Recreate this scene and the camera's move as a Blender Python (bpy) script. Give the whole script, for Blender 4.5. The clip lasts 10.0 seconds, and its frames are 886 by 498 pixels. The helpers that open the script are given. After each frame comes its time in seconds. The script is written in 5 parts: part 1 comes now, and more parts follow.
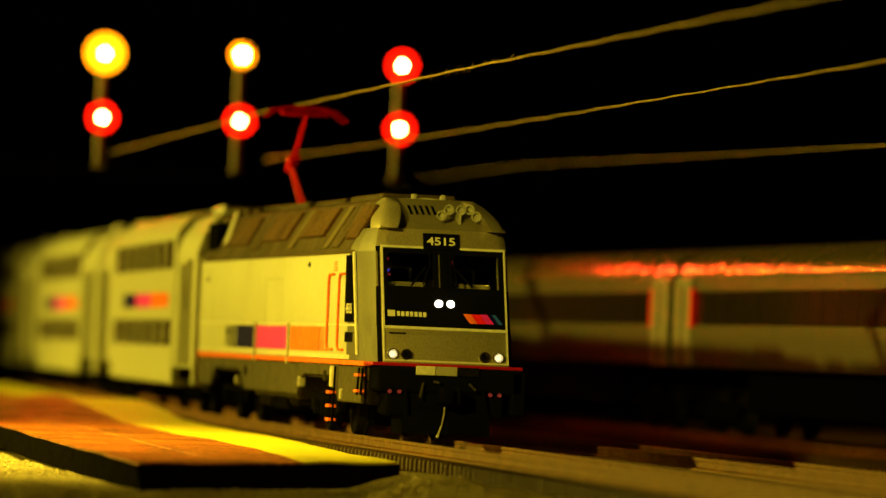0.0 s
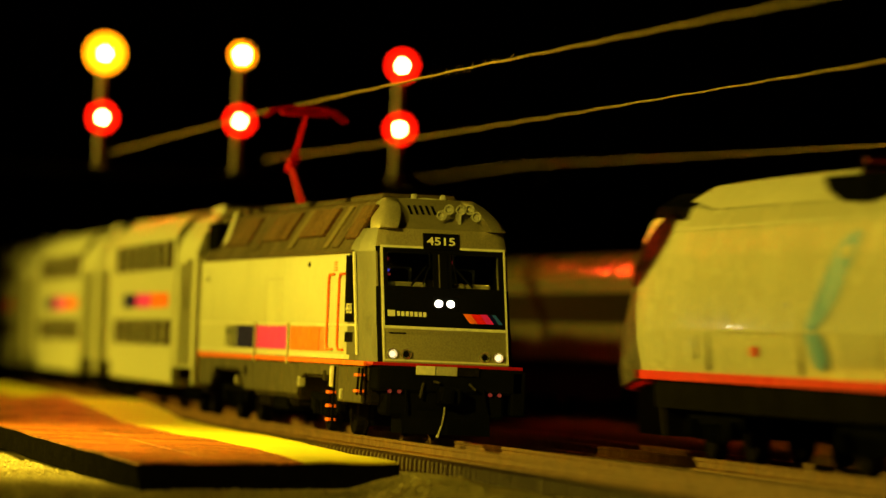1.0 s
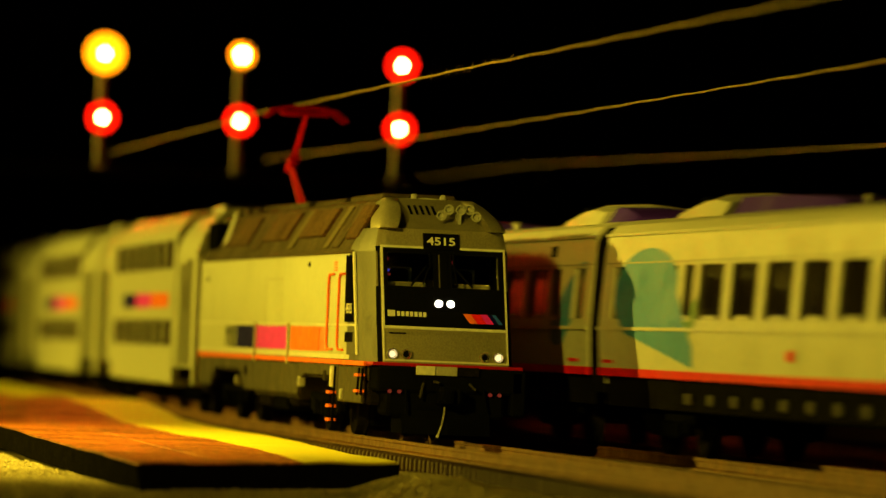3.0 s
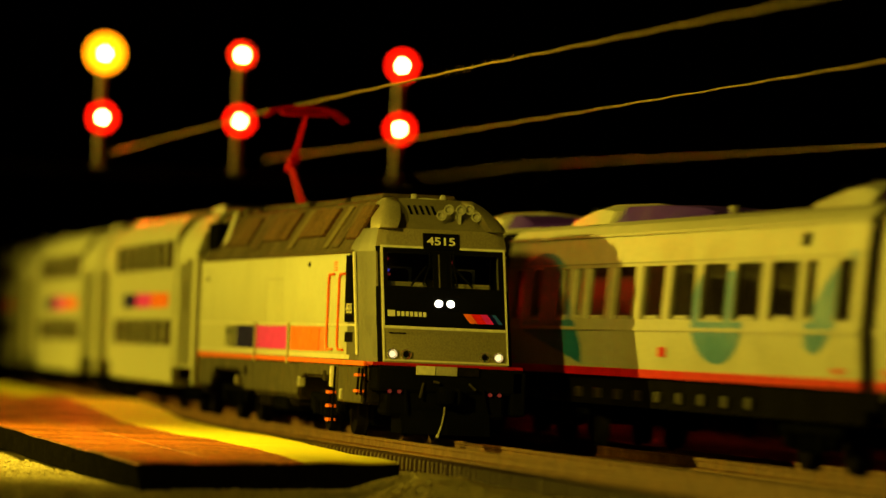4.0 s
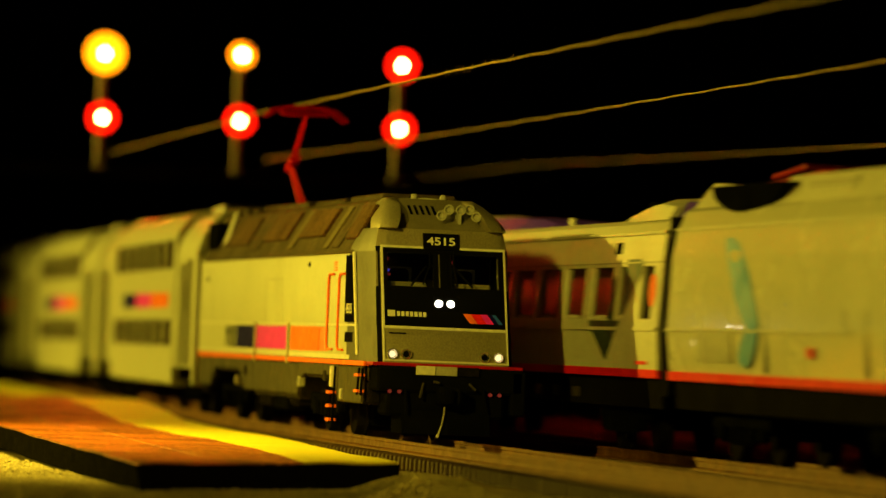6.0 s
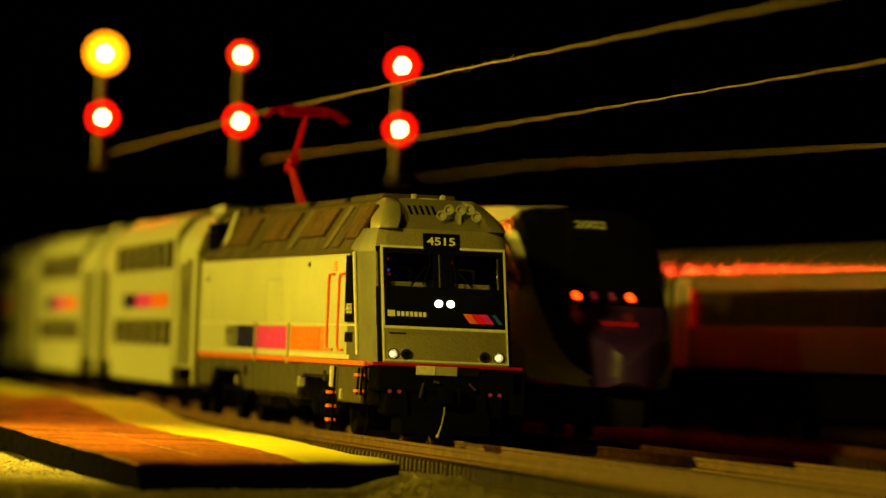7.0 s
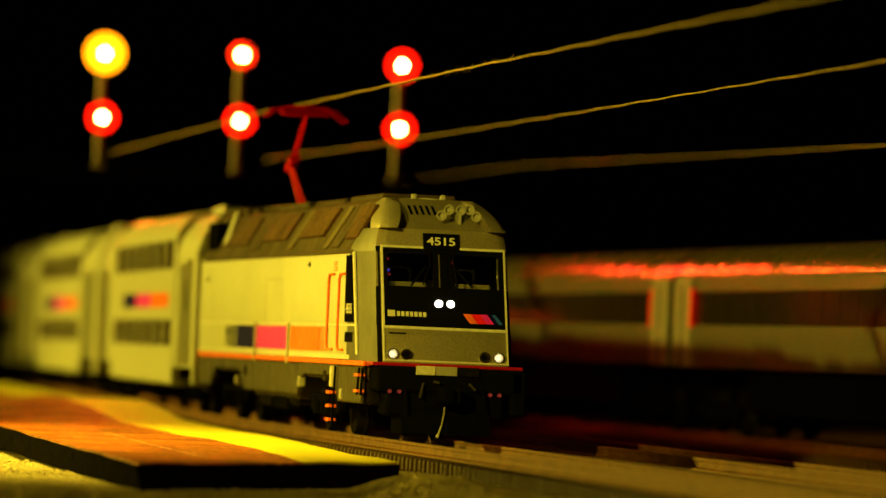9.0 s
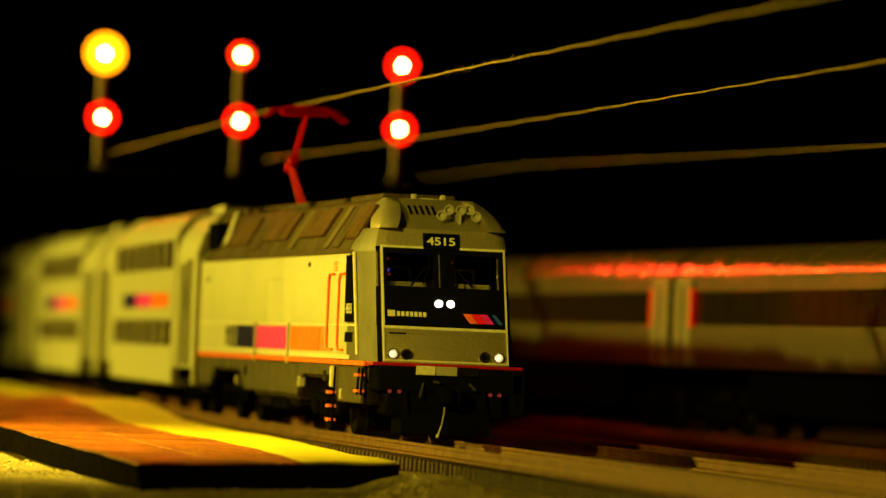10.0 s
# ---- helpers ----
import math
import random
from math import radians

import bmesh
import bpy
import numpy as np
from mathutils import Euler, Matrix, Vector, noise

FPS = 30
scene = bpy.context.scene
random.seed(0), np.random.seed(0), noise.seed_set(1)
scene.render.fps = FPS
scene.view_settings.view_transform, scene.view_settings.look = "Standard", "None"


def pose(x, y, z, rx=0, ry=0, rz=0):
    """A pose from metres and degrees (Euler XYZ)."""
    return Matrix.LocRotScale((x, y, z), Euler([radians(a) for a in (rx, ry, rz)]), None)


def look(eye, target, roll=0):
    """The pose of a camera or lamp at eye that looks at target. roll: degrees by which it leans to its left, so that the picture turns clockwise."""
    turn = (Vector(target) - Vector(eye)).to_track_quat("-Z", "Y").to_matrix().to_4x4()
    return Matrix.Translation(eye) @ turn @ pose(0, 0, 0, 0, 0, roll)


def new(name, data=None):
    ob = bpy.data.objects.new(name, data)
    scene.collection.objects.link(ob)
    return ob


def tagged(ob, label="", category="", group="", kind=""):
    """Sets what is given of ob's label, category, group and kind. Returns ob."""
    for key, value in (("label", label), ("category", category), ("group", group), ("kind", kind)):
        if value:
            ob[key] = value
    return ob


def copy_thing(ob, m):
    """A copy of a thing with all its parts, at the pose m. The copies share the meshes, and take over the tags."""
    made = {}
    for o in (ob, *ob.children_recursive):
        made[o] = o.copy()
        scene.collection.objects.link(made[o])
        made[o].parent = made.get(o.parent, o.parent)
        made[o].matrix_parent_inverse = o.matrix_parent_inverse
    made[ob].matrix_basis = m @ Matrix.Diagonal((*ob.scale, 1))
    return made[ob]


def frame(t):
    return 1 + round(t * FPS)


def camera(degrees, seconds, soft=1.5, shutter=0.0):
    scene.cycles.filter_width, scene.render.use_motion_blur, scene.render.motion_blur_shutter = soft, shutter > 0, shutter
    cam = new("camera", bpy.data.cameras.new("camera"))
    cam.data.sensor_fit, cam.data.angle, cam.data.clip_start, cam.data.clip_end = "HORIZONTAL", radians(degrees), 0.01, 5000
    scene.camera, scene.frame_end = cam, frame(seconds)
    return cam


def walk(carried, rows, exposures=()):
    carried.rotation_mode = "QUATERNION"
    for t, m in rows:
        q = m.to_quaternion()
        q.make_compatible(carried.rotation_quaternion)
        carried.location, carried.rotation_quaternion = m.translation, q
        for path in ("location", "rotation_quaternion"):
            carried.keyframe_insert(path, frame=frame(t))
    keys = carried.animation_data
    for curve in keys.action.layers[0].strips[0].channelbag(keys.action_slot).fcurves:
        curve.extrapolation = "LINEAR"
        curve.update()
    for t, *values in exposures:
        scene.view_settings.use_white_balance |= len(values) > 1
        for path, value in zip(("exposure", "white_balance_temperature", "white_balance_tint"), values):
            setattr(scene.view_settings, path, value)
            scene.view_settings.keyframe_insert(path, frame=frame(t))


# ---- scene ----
# Model railway at night, about 1:87, places and sizes fitted to the camera's view. z = 0 is the top of the rails; x
# runs along the tracks.

# ---------- camera ----------
cam = camera(9.957, 10.0, soft=1.5, shutter=0.5)
EYE = Vector((1.075, -0.2075, 0.0195))
YAW = math.atan(1750 / 9000)
AIM = EYE + Vector((-math.cos(YAW), math.sin(YAW), math.tan(math.atan(179 / 9000))))
cam.data.dof.use_dof = True
cam.data.dof.focus_distance = 1.08
cam.data.dof.aperture_fstop = 25.0
walk(cam, [(0.0, look(EYE, AIM, 2.4)), (10.0, look(EYE, AIM, 2.4))],
     exposures=[(0.0, 0.3), (1.1, 0.3), (1.6, 0.0), (7.1, 0.0), (7.8, 0.3), (10.0, 0.3)])

# ---------- light: a dark room with three warm lamps, all unseen ---
world = bpy.data.worlds.new("night")
world.use_nodes = True
world.node_tree.nodes["Background"].inputs["Color"].default_value = (1.0, 0.8, 0.5, 1)
world.node_tree.nodes["Background"].inputs["Strength"].default_value = 0.0006
scene.world = world


def spot(name, eye, target, watts, degrees, size, colour, blend=0.8):
    data = bpy.data.lights.new(name, "SPOT")
    data.energy, data.spot_size, data.spot_blend = watts, radians(degrees), blend
    data.shadow_soft_size, data.color = size, colour
    ob = new(name, data)
    ob.matrix_world = look(eye, target)
    return ob


WARM = (1.0, 0.735, 0.042)
spot("desk_lamp_light", (-1.34, -1.36, 0.44), (0.12, 0.0, 0.02), 148.0, 64, 0.022, WARM, 0.7)
spot("hanging_lamp_light", (-0.04, -0.20, 0.42), (-0.04, -0.178, 0.0), 21.5, 53, 0.02, WARM, 0.95)
# Unseen narrow beam, added to brighten the locomotive's front.
spot("cab_front_beam_light", (1.28, -0.88, 0.43), (0.0, -0.008, 0.038), 58.0, 6.4, 0.04, WARM, 0.9)

# ---------- materials ----------


def material(name, c1, c2=None, scale=150.0, rough=0.5, metal=0.0, bump=0.0, bump_scale=900.0, coat=0.0, fine=0.12, spots=None, spread=0.12, spec=0.5):
    """A painted or natural surface: broad tone change, fine grain, uneven gloss and relief."""
    m = bpy.data.materials.new(name)
    m.use_nodes = True
    nt = m.node_tree
    b = nt.nodes["Principled BSDF"]
    c2 = c2 or tuple(v * 0.8 for v in c1)
    tc = nt.nodes.new("ShaderNodeTexCoord")

    def noise_at(s, detail, rgh=0.6):
        n = nt.nodes.new("ShaderNodeTexNoise")
        n.inputs["Scale"].default_value, n.inputs["Detail"].default_value, n.inputs["Roughness"].default_value = s, detail, rgh
        nt.links.new(tc.outputs["Object"], n.inputs["Vector"])
        return n.outputs["Fac"]

    def remap(src, lo, hi, a=0.3, z=0.7):
        r = nt.nodes.new("ShaderNodeMapRange")
        for i, v in enumerate((a, z, lo, hi)):
            r.inputs[i + 1].default_value = v
        nt.links.new(src, r.inputs[0])
        return r.outputs[0]

    def mix(fac, a, z, mode="MIX"):
        x = nt.nodes.new("ShaderNodeMix")
        x.data_type, x.blend_type = "RGBA", mode
        for sock, v in ((x.inputs[0], fac), (x.inputs[6], a), (x.inputs[7], z)):
            if isinstance(v, tuple):
                sock.default_value = (*v, 1)
            elif isinstance(v, float):
                sock.default_value = v
            else:
                nt.links.new(v, sock)
        return x.outputs[2]

    broad, grain = noise_at(scale, 5), noise_at(bump_scale, 4)
    col = mix(remap(broad, 0.0, 1.0), tuple(c1), tuple(c2))
    g = remap(grain, 1.0 - fine, 1.0 + fine)
    comb = nt.nodes.new("ShaderNodeCombineColor")
    for i in range(3):
        nt.links.new(g, comb.inputs[i])
    col = mix(1.0, col, comb.outputs[0], "MULTIPLY")
    if spots:
        col = mix(remap(noise_at(bump_scale * 0.7, 2), 0.0, 1.0, 0.60, 0.68), col, tuple(spots))
    nt.links.new(col, b.inputs["Base Color"])
    nt.links.new(remap(broad, max(0.02, rough - spread), min(1.0, rough + spread)), b.inputs["Roughness"])
    b.inputs["Metallic"].default_value = metal
    b.inputs["Specular IOR Level"].default_value = spec
    b.inputs["Coat Weight"].default_value = coat
    if bump:
        bp = nt.nodes.new("ShaderNodeBump")
        bp.inputs["Strength"].default_value, bp.inputs["Distance"].default_value = bump, 0.0004
        nt.links.new(grain, bp.inputs["Height"])
        nt.links.new(bp.outputs[0], b.inputs["Normal"])
    return m


def glowing(name, colour, strength, base=(0.05, 0.05, 0.05)):
    m = material(name, base, rough=0.2)
    b = m.node_tree.nodes["Principled BSDF"]
    b.inputs["Emission Color"].default_value = (*colour, 1)
    b.inputs["Emission Strength"].default_value = strength
    return m


def glass(name, tint=(0.75, 0.78, 0.75), rough=0.02):
    m = bpy.data.materials.new(name)
    m.use_nodes = True
    b = m.node_tree.nodes["Principled BSDF"]
    b.inputs["Base Color"].default_value = (*tint, 1)
    b.inputs["Transmission Weight"].default_value = 1.0
    b.inputs["Roughness"].default_value = rough
    b.inputs["IOR"].default_value = 1.25
    return m


SILVER = material("silver_paint", (0.47, 0.485, 0.40), (0.435, 0.45, 0.37), 60, 0.42, 0.2, 0.08, 2500, spread=0.05)
SILVER_DULL = material("dull_silver_paint", (0.50, 0.50, 0.48), (0.40, 0.40, 0.38), 70, 0.45, 0.35, 0.08, 2500)
ROOF = material("weathered_roof_paint", (0.085, 0.064, 0.034), (0.048, 0.036, 0.020), 90, 0.65, 0.0, 0.3, 2200, fine=0.5, spots=(0.13, 0.08, 0.03), spec=0.05)
ROOF_PANEL = material("rusty_brown_roof_panel", (0.10, 0.056, 0.02), (0.06, 0.034, 0.013), 120, 0.7, 0.0, 0.3, 2500, fine=0.6, spots=(0.19, 0.10, 0.03), spec=0.05)
BLACK = material("satin_black_plastic", (0.003, 0.003, 0.003), (0.005, 0.005, 0.005), 200, 0.45, 0.0, 0.1, 2000, spec=0.0)
BLACK_GLOSS = material("gloss_black_paint", (0.003, 0.003, 0.003), (0.005, 0.005, 0.005), 90, 0.12, 0.0, 0.0, 2000, spread=0.05, spec=0.4)
FRAME_GREY = material("dark_grey_underframe", (0.012, 0.010, 0.008), (0.007, 0.006, 0.005), 200, 0.6, 0.0, 0.25, 1800, fine=0.3, spec=0.0)
FRAME_PANEL = material("grey_underframe_panel", (0.050, 0.044, 0.032), (0.036, 0.032, 0.024), 200, 0.6, 0.0, 0.2, 1800, fine=0.3, spec=0.0)
CAB_GREY = material("pewter_cab_paint", (0.29, 0.26, 0.19), (0.24, 0.215, 0.155), 70, 0.42, 0.35, 0.12, 2600, fine=0.2)
# Pale grey toned down: the siding's dim light is in this colour.
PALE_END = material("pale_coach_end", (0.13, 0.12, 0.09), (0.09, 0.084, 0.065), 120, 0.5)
SHELL = material("gloss_white_shell", (0.72, 0.72, 0.66), (0.66, 0.66, 0.60), 60, 0.26, 0.0, 0.0, 2000, coat=0.35, spread=0.05)
ROOF_STRIP = material("olive_roof_strip", (0.15, 0.125, 0.07), (0.10, 0.085, 0.045), 90, 0.6, 0.0, 0.3, 2200, fine=0.4, spec=0.05)
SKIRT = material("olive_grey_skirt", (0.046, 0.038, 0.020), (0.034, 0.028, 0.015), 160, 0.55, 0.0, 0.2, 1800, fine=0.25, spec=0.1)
# Darker copy of the cab paint: the corners' shade is in the colour.
CAB_SHADE = material("shaded_pewter_cab_corner", (0.058, 0.053, 0.038), (0.044, 0.040, 0.028), 70, 0.45, 0.3, 0.12, 2600, fine=0.2)
COACH_INSIDE = material("brown_coach_interior", (0.032, 0.018, 0.006), (0.02, 0.011, 0.004), 150, 0.7, spec=0.0)
# Red light from the signals, painted into the pantograph's colour.
PANTO_LIT_RED = material("red_lit_pantograph_paint", (0.72, 0.003, 0.020), (0.58, 0.002, 0.014), 300, 0.5, spec=0.03)
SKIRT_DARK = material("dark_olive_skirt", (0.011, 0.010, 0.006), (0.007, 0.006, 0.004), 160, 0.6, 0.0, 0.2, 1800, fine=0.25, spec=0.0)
FAIRING = material("violet_roof_fairing_paint", (0.085, 0.026, 0.62), (0.070, 0.021, 0.52), 120, 0.4, spec=0.2)
DARK_RED = material("dark_red_paint", (0.42, 0.004, 0.012), (0.32, 0.003, 0.010), 200, 0.45, spec=0.2)
WHITE = material("white_paint", (0.66, 0.66, 0.60), (0.60, 0.60, 0.55), 150, 0.4)
GREY_PLASTIC = material("pale_grey_plastic", (0.42, 0.42, 0.40), (0.34, 0.34, 0.33), 150, 0.5)
ORANGE = material("orange_paint", (0.92, 0.17, 0.010), (0.86, 0.15, 0.010), 200, 0.45, spec=0.12)
RED = material("red_paint", (0.86, 0.012, 0.014), (0.78, 0.010, 0.014), 200, 0.45, spec=0.12)
MAGENTA = material("magenta_paint", (0.78, 0.020, 0.80), (0.72, 0.017, 0.70), 200, 0.45, spec=0.12)
NAVY = material("navy_paint", (0.006, 0.005, 0.16), (0.005, 0.004, 0.13), 200, 0.5, spec=0.02)
TEAL = material("teal_paint", (0.016, 0.27, 0.80), (0.013, 0.23, 0.70), 200, 0.4)
GREEN = material("leaf_green_paint", (0.12, 0.32, 0.06), (0.10, 0.27, 0.05), 200, 0.4)
BLUE = material("blue_paint", (0.02, 0.10, 1.0), (0.018, 0.09, 0.9), 200, 0.35)
DEEP_GREEN = material("deep_green_paint", (0.03, 0.07, 0.06), (0.02, 0.05, 0.045), 200, 0.4)
PURPLE = material("aubergine_paint", (0.045, 0.016, 0.24), (0.036, 0.012, 0.19), 120, 0.35, spec=0.3)
RUBBER = material("black_rubber", (0.006, 0.0055, 0.005), (0.010, 0.009, 0.008), 220, 0.75, spec=0.0)
# Near-black sides, lighter roof: shade and light on the siding put into colour.
STAINLESS_SHADED = material("shaded_stainless_skin", (0.042, 0.036, 0.020), (0.032, 0.027, 0.015), 40, 0.5, 0.25, 0.0, 1800, fine=0.10, spread=0.03, spec=0.15)
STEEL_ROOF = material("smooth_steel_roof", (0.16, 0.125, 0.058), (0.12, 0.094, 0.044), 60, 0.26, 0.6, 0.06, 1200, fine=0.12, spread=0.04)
CHROME = material("bright_metal", (0.75, 0.73, 0.70), (0.65, 0.63, 0.6), 300, 0.22, 1.0)
DARK_GLASS = material("dark_tinted_glass", (0.012, 0.009, 0.006), (0.02, 0.014, 0.009), 90, 0.10, 0.0, 0.0, spread=0.04, spec=0.3)
CLEAR = glass("clear_window_plastic")
RUST_RAIL = material("rusty_rail", (0.21, 0.092, 0.014), (0.13, 0.052, 0.009), 160, 0.5, 0.0, 0.2, 1500, fine=0.25, spec=0.15)
RAIL_TOP = material("worn_rail_head", (0.50, 0.30, 0.14), (0.36, 0.20, 0.08), 220, 0.34, 0.9, 0.1, 1800)
TIE = material("dark_brown_sleeper", (0.085, 0.047, 0.015), (0.048, 0.026, 0.009), 260, 0.6, 0.0, 0.4, 2200, fine=0.3, spec=0.15)
BALLAST = material("sand_ballast", (0.50, 0.43, 0.24), (0.34, 0.28, 0.15), 140, 0.9, 0.0, 0.9, 1100, fine=0.45, spots=(0.14, 0.11, 0.07), spec=0.0)
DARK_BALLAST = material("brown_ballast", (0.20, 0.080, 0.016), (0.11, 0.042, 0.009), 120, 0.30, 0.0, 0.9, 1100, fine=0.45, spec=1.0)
GLINT_GRAIN = material("glint_dark_ballast_grain", (0.13, 0.052, 0.012), (0.07, 0.028, 0.007), 300, 0.24, 0.0, 0.2, 2500, fine=0.3, spec=0.9)
STONE = material("pale_ballast_stone", (0.74, 0.64, 0.36), (0.42, 0.35, 0.20), 700, 0.85, 0.0, 0.3, 3000, fine=0.4, spec=0.0)
FOAM = material("black_foam_board", (0.005, 0.0045, 0.0032), (0.010, 0.009, 0.006), 260, 0.95, 0.0, 0.7, 1500, fine=0.5, spec=0.0)
BRICK_TOP = material("orange_paving_sheet", (0.66, 0.17, 0.014), (0.16, 0.040, 0.006), 42, 0.5, 0.0, 1.0, 750, fine=0.85, spots=(0.85, 0.38, 0.06), spec=0.3)
YELLOW = material("yellow_warning_strip", (0.95, 0.84, 0.02), (0.92, 0.78, 0.02), 60, 0.55, 0.0, 0.15, 1500)
CORD = material("tan_twisted_cord", (0.50, 0.36, 0.14), (0.34, 0.24, 0.09), 400, 0.6, 0.0, 0.6, 2500, fine=0.3, spec=0.12)
POLE = material("aluminium_pole_paint", (0.22, 0.18, 0.13), (0.16, 0.13, 0.09), 200, 0.45, 0.3)
WALL = material("dark_room_paint", (0.07, 0.06, 0.05), (0.055, 0.047, 0.04), 3, 0.9, 0.0, 0.1, 60)
LAMP_WHITE = glowing("headlight_glow", (1.0, 0.90, 0.72), 7.0)
LAMP_WARM = glowing("ditch_light_glow", (1.0, 0.78, 0.32), 1.5)
LAMP_RED = glowing("red_signal_glow", (1.0, 0.030, 0.006), 2200.0)
# Weak emission for rings that imitate the halo round each signal lamp.
RED_HALO = glowing("red_halo_glow", (1.0, 0.006, 0.001), 3.2)
AMBER_HALO = glowing("amber_halo_glow", (1.0, 0.26, 0.002), 4.5)
LAMP_AMBER = glowing("amber_signal_glow", (1.0, 0.20, 0.010), 900.0)
LAMP_TAIL = glowing("tail_light_glow", (1.0, 0.05, 0.003), 4.0)
DOT_RED = glowing("small_red_indicator", (1.0, 0.03, 0.06), 0.12)
DOT_BLUE = glowing("small_blue_indicator", (0.08, 0.08, 1.0), 0.5)

# ---------- mesh tools ----------


def thing(name, label, category, group="", kind="", at=None):
    ob = tagged(new(name), label, category, group, kind)
    ob.empty_display_size = 0.01
    if at is not None:
        ob.matrix_world = at
    return ob


def finish(name, bm, mat, smooth=None):
    bmesh.ops.recalc_face_normals(bm, faces=bm.faces)
    me = bpy.data.meshes.new(name)
    bm.to_mesh(me)
    bm.free()
    for m in mat if isinstance(mat, (list, tuple)) else [mat]:
        me.materials.append(m)
    if smooth:
        me.polygons.foreach_set("use_smooth", [True] * len(me.polygons))
        me.set_sharp_from_angle(angle=radians(smooth))
    return me


def part(name, bm, mat, parent=None, label="", smooth=None):
    ob = new(name, finish(name, bm, mat, smooth))
    ob.parent = parent
    return tagged(ob, label) if label else ob


def box(bm, x0, x1, y0, y1, z0, z1, bevel=0.0, seg=1, shear=None):
    """shear(x, y, z) gives the vertex its place."""
    m = Matrix.LocRotScale(((x0 + x1) / 2, (y0 + y1) / 2, (z0 + z1) / 2), None, (abs(x1 - x0), abs(y1 - y0), abs(z1 - z0)))
    vs = bmesh.ops.create_cube(bm, size=1.0, matrix=m)["verts"]
    if bevel:
        es = list({e for v in vs for e in v.link_edges})
        vs = bmesh.ops.bevel(bm, geom=es, offset=bevel, segments=seg, affect="EDGES", profile=0.5)["verts"]
    if shear:
        for v in vs:
            v.co = Vector(shear(*v.co))
    return bm


def rod(bm, a, b, r1, r2=None, n=10, caps=True):
    a, b = Vector(a), Vector(b)
    r2 = r1 if r2 is None else r2
    q = (b - a).to_track_quat("Z", "Y").to_matrix()
    rings = []
    for c, r in ((a, r1), (b, r2)):
        rings.append([bm.verts.new(c + q @ Vector((r * math.cos(2 * math.pi * i / n), r * math.sin(2 * math.pi * i / n), 0))) for i in range(n)])
    for i in range(n):
        bm.faces.new((rings[0][i], rings[0][(i + 1) % n], rings[1][(i + 1) % n], rings[1][i]))
    if caps:
        bm.faces.new(rings[0])
        bm.faces.new(rings[1][::-1])
    return bm


def loft(bm, rings, caps=True, closed=True):
    rows = [[bm.verts.new(p) for p in ring] for ring in rings]
    n = len(rows[0])
    for a, b in zip(rows, rows[1:]):
        for i in range(n if closed else n - 1):
            bm.faces.new((a[i], a[(i + 1) % n], b[(i + 1) % n], b[i]))
    if caps and closed:
        bm.faces.new(rows[0])
        bm.faces.new(rows[-1][::-1])
    return bm


def mirror_ring(x, half):
    """A closed ring at x from a half profile of (y, z), bottom to top, y > 0."""
    right = [(x, y, z) for y, z in half]
    left = [(x, -y, z) for y, z in reversed(half) if y > 1e-6]
    return right + left


def nb():
    return bmesh.new()


def lettering(text, size, mat, parent, m, name="lettering", depth=0.00006):
    cu = bpy.data.curves.new(name, "FONT")
    cu.body, cu.size, cu.align_x, cu.align_y, cu.extrude, cu.offset = text, size, "CENTER", "CENTER", depth, size * 0.018
    tmp = new(name, cu)
    bpy.context.view_layer.update()
    me = bpy.data.meshes.new_from_object(tmp.evaluated_get(bpy.context.evaluated_depsgraph_get()))
    bpy.data.objects.remove(tmp)
    me.materials.clear()
    me.materials.append(mat)
    ob = new(name, me)
    ob.parent = parent
    ob.matrix_local = m
    return ob


# ---------- the place: room, board, ground, tracks ----------
GROUND = -0.0085
TRACKS = (("track_one", 0.0), ("track_two", 0.05), ("track_three", 0.142))
X0, X1 = -4.3, 3.1



def track_y(x):
    """Tracks one and two run straight and bend gently away behind the locomotive, fitted to the camera's view."""
    u = -(x + 0.235)
    k = 0.03
    return 0.0384 * k * math.log1p(math.exp(min(60.0, u / k)))


floor = tagged(part("floor", box(nb(), -4.8, 3.5, -2.6, 2.6, -1.05, -1.0), WALL), "dark floor of the train room", "floor", kind="structure")
ceiling = tagged(part("ceiling", box(nb(), -4.8, 3.5, -2.6, 2.6, 1.4, 1.45), WALL), "dark unlit ceiling of the train room", "ceiling", kind="structure")
for nm, b in (("wall_west", (-4.8, -4.7, -2.6, 2.6)), ("wall_east", (3.4, 3.5, -2.6, 2.6)), ("wall_south", (-4.7, 3.4, -2.6, -2.5)), ("wall_north", (-4.7, 3.4, 2.5, 2.6))):
    tagged(part(nm, box(nb(), *b, -1.0, 1.4), WALL), "plain dark wall of the train room", "wall", kind="structure")

table = thing("layout_table", "dark wooden table that carries the railway", "table", kind="structure")
part("tabletop", box(nb(), X0, X1, -0.5, 0.75, -0.045, -0.0255), FRAME_GREY, table)
for px in (X0 + 0.1, -0.6, X1 - 0.1):
    for py in (-0.45, 0.7):
        part("leg", box(nb(), px - 0.03, px + 0.03, py - 0.03, py + 0.03, -1.0, -0.045), FRAME_GREY, table)


def ground_height(x, y):
    """Sand that lies low beside the track and rises to the sleepers' level between the rails."""
    n = noise.noise(Vector((x * 30, y * 30, 0))) * 0.0007 + noise.noise(Vector((x * 130, y * 130, 3))) * 0.0003
    bank = min(1.0, max(0.0, (y - track_y(x) + 0.036) / 0.016))
    return GROUND + n + bank * 0.0030


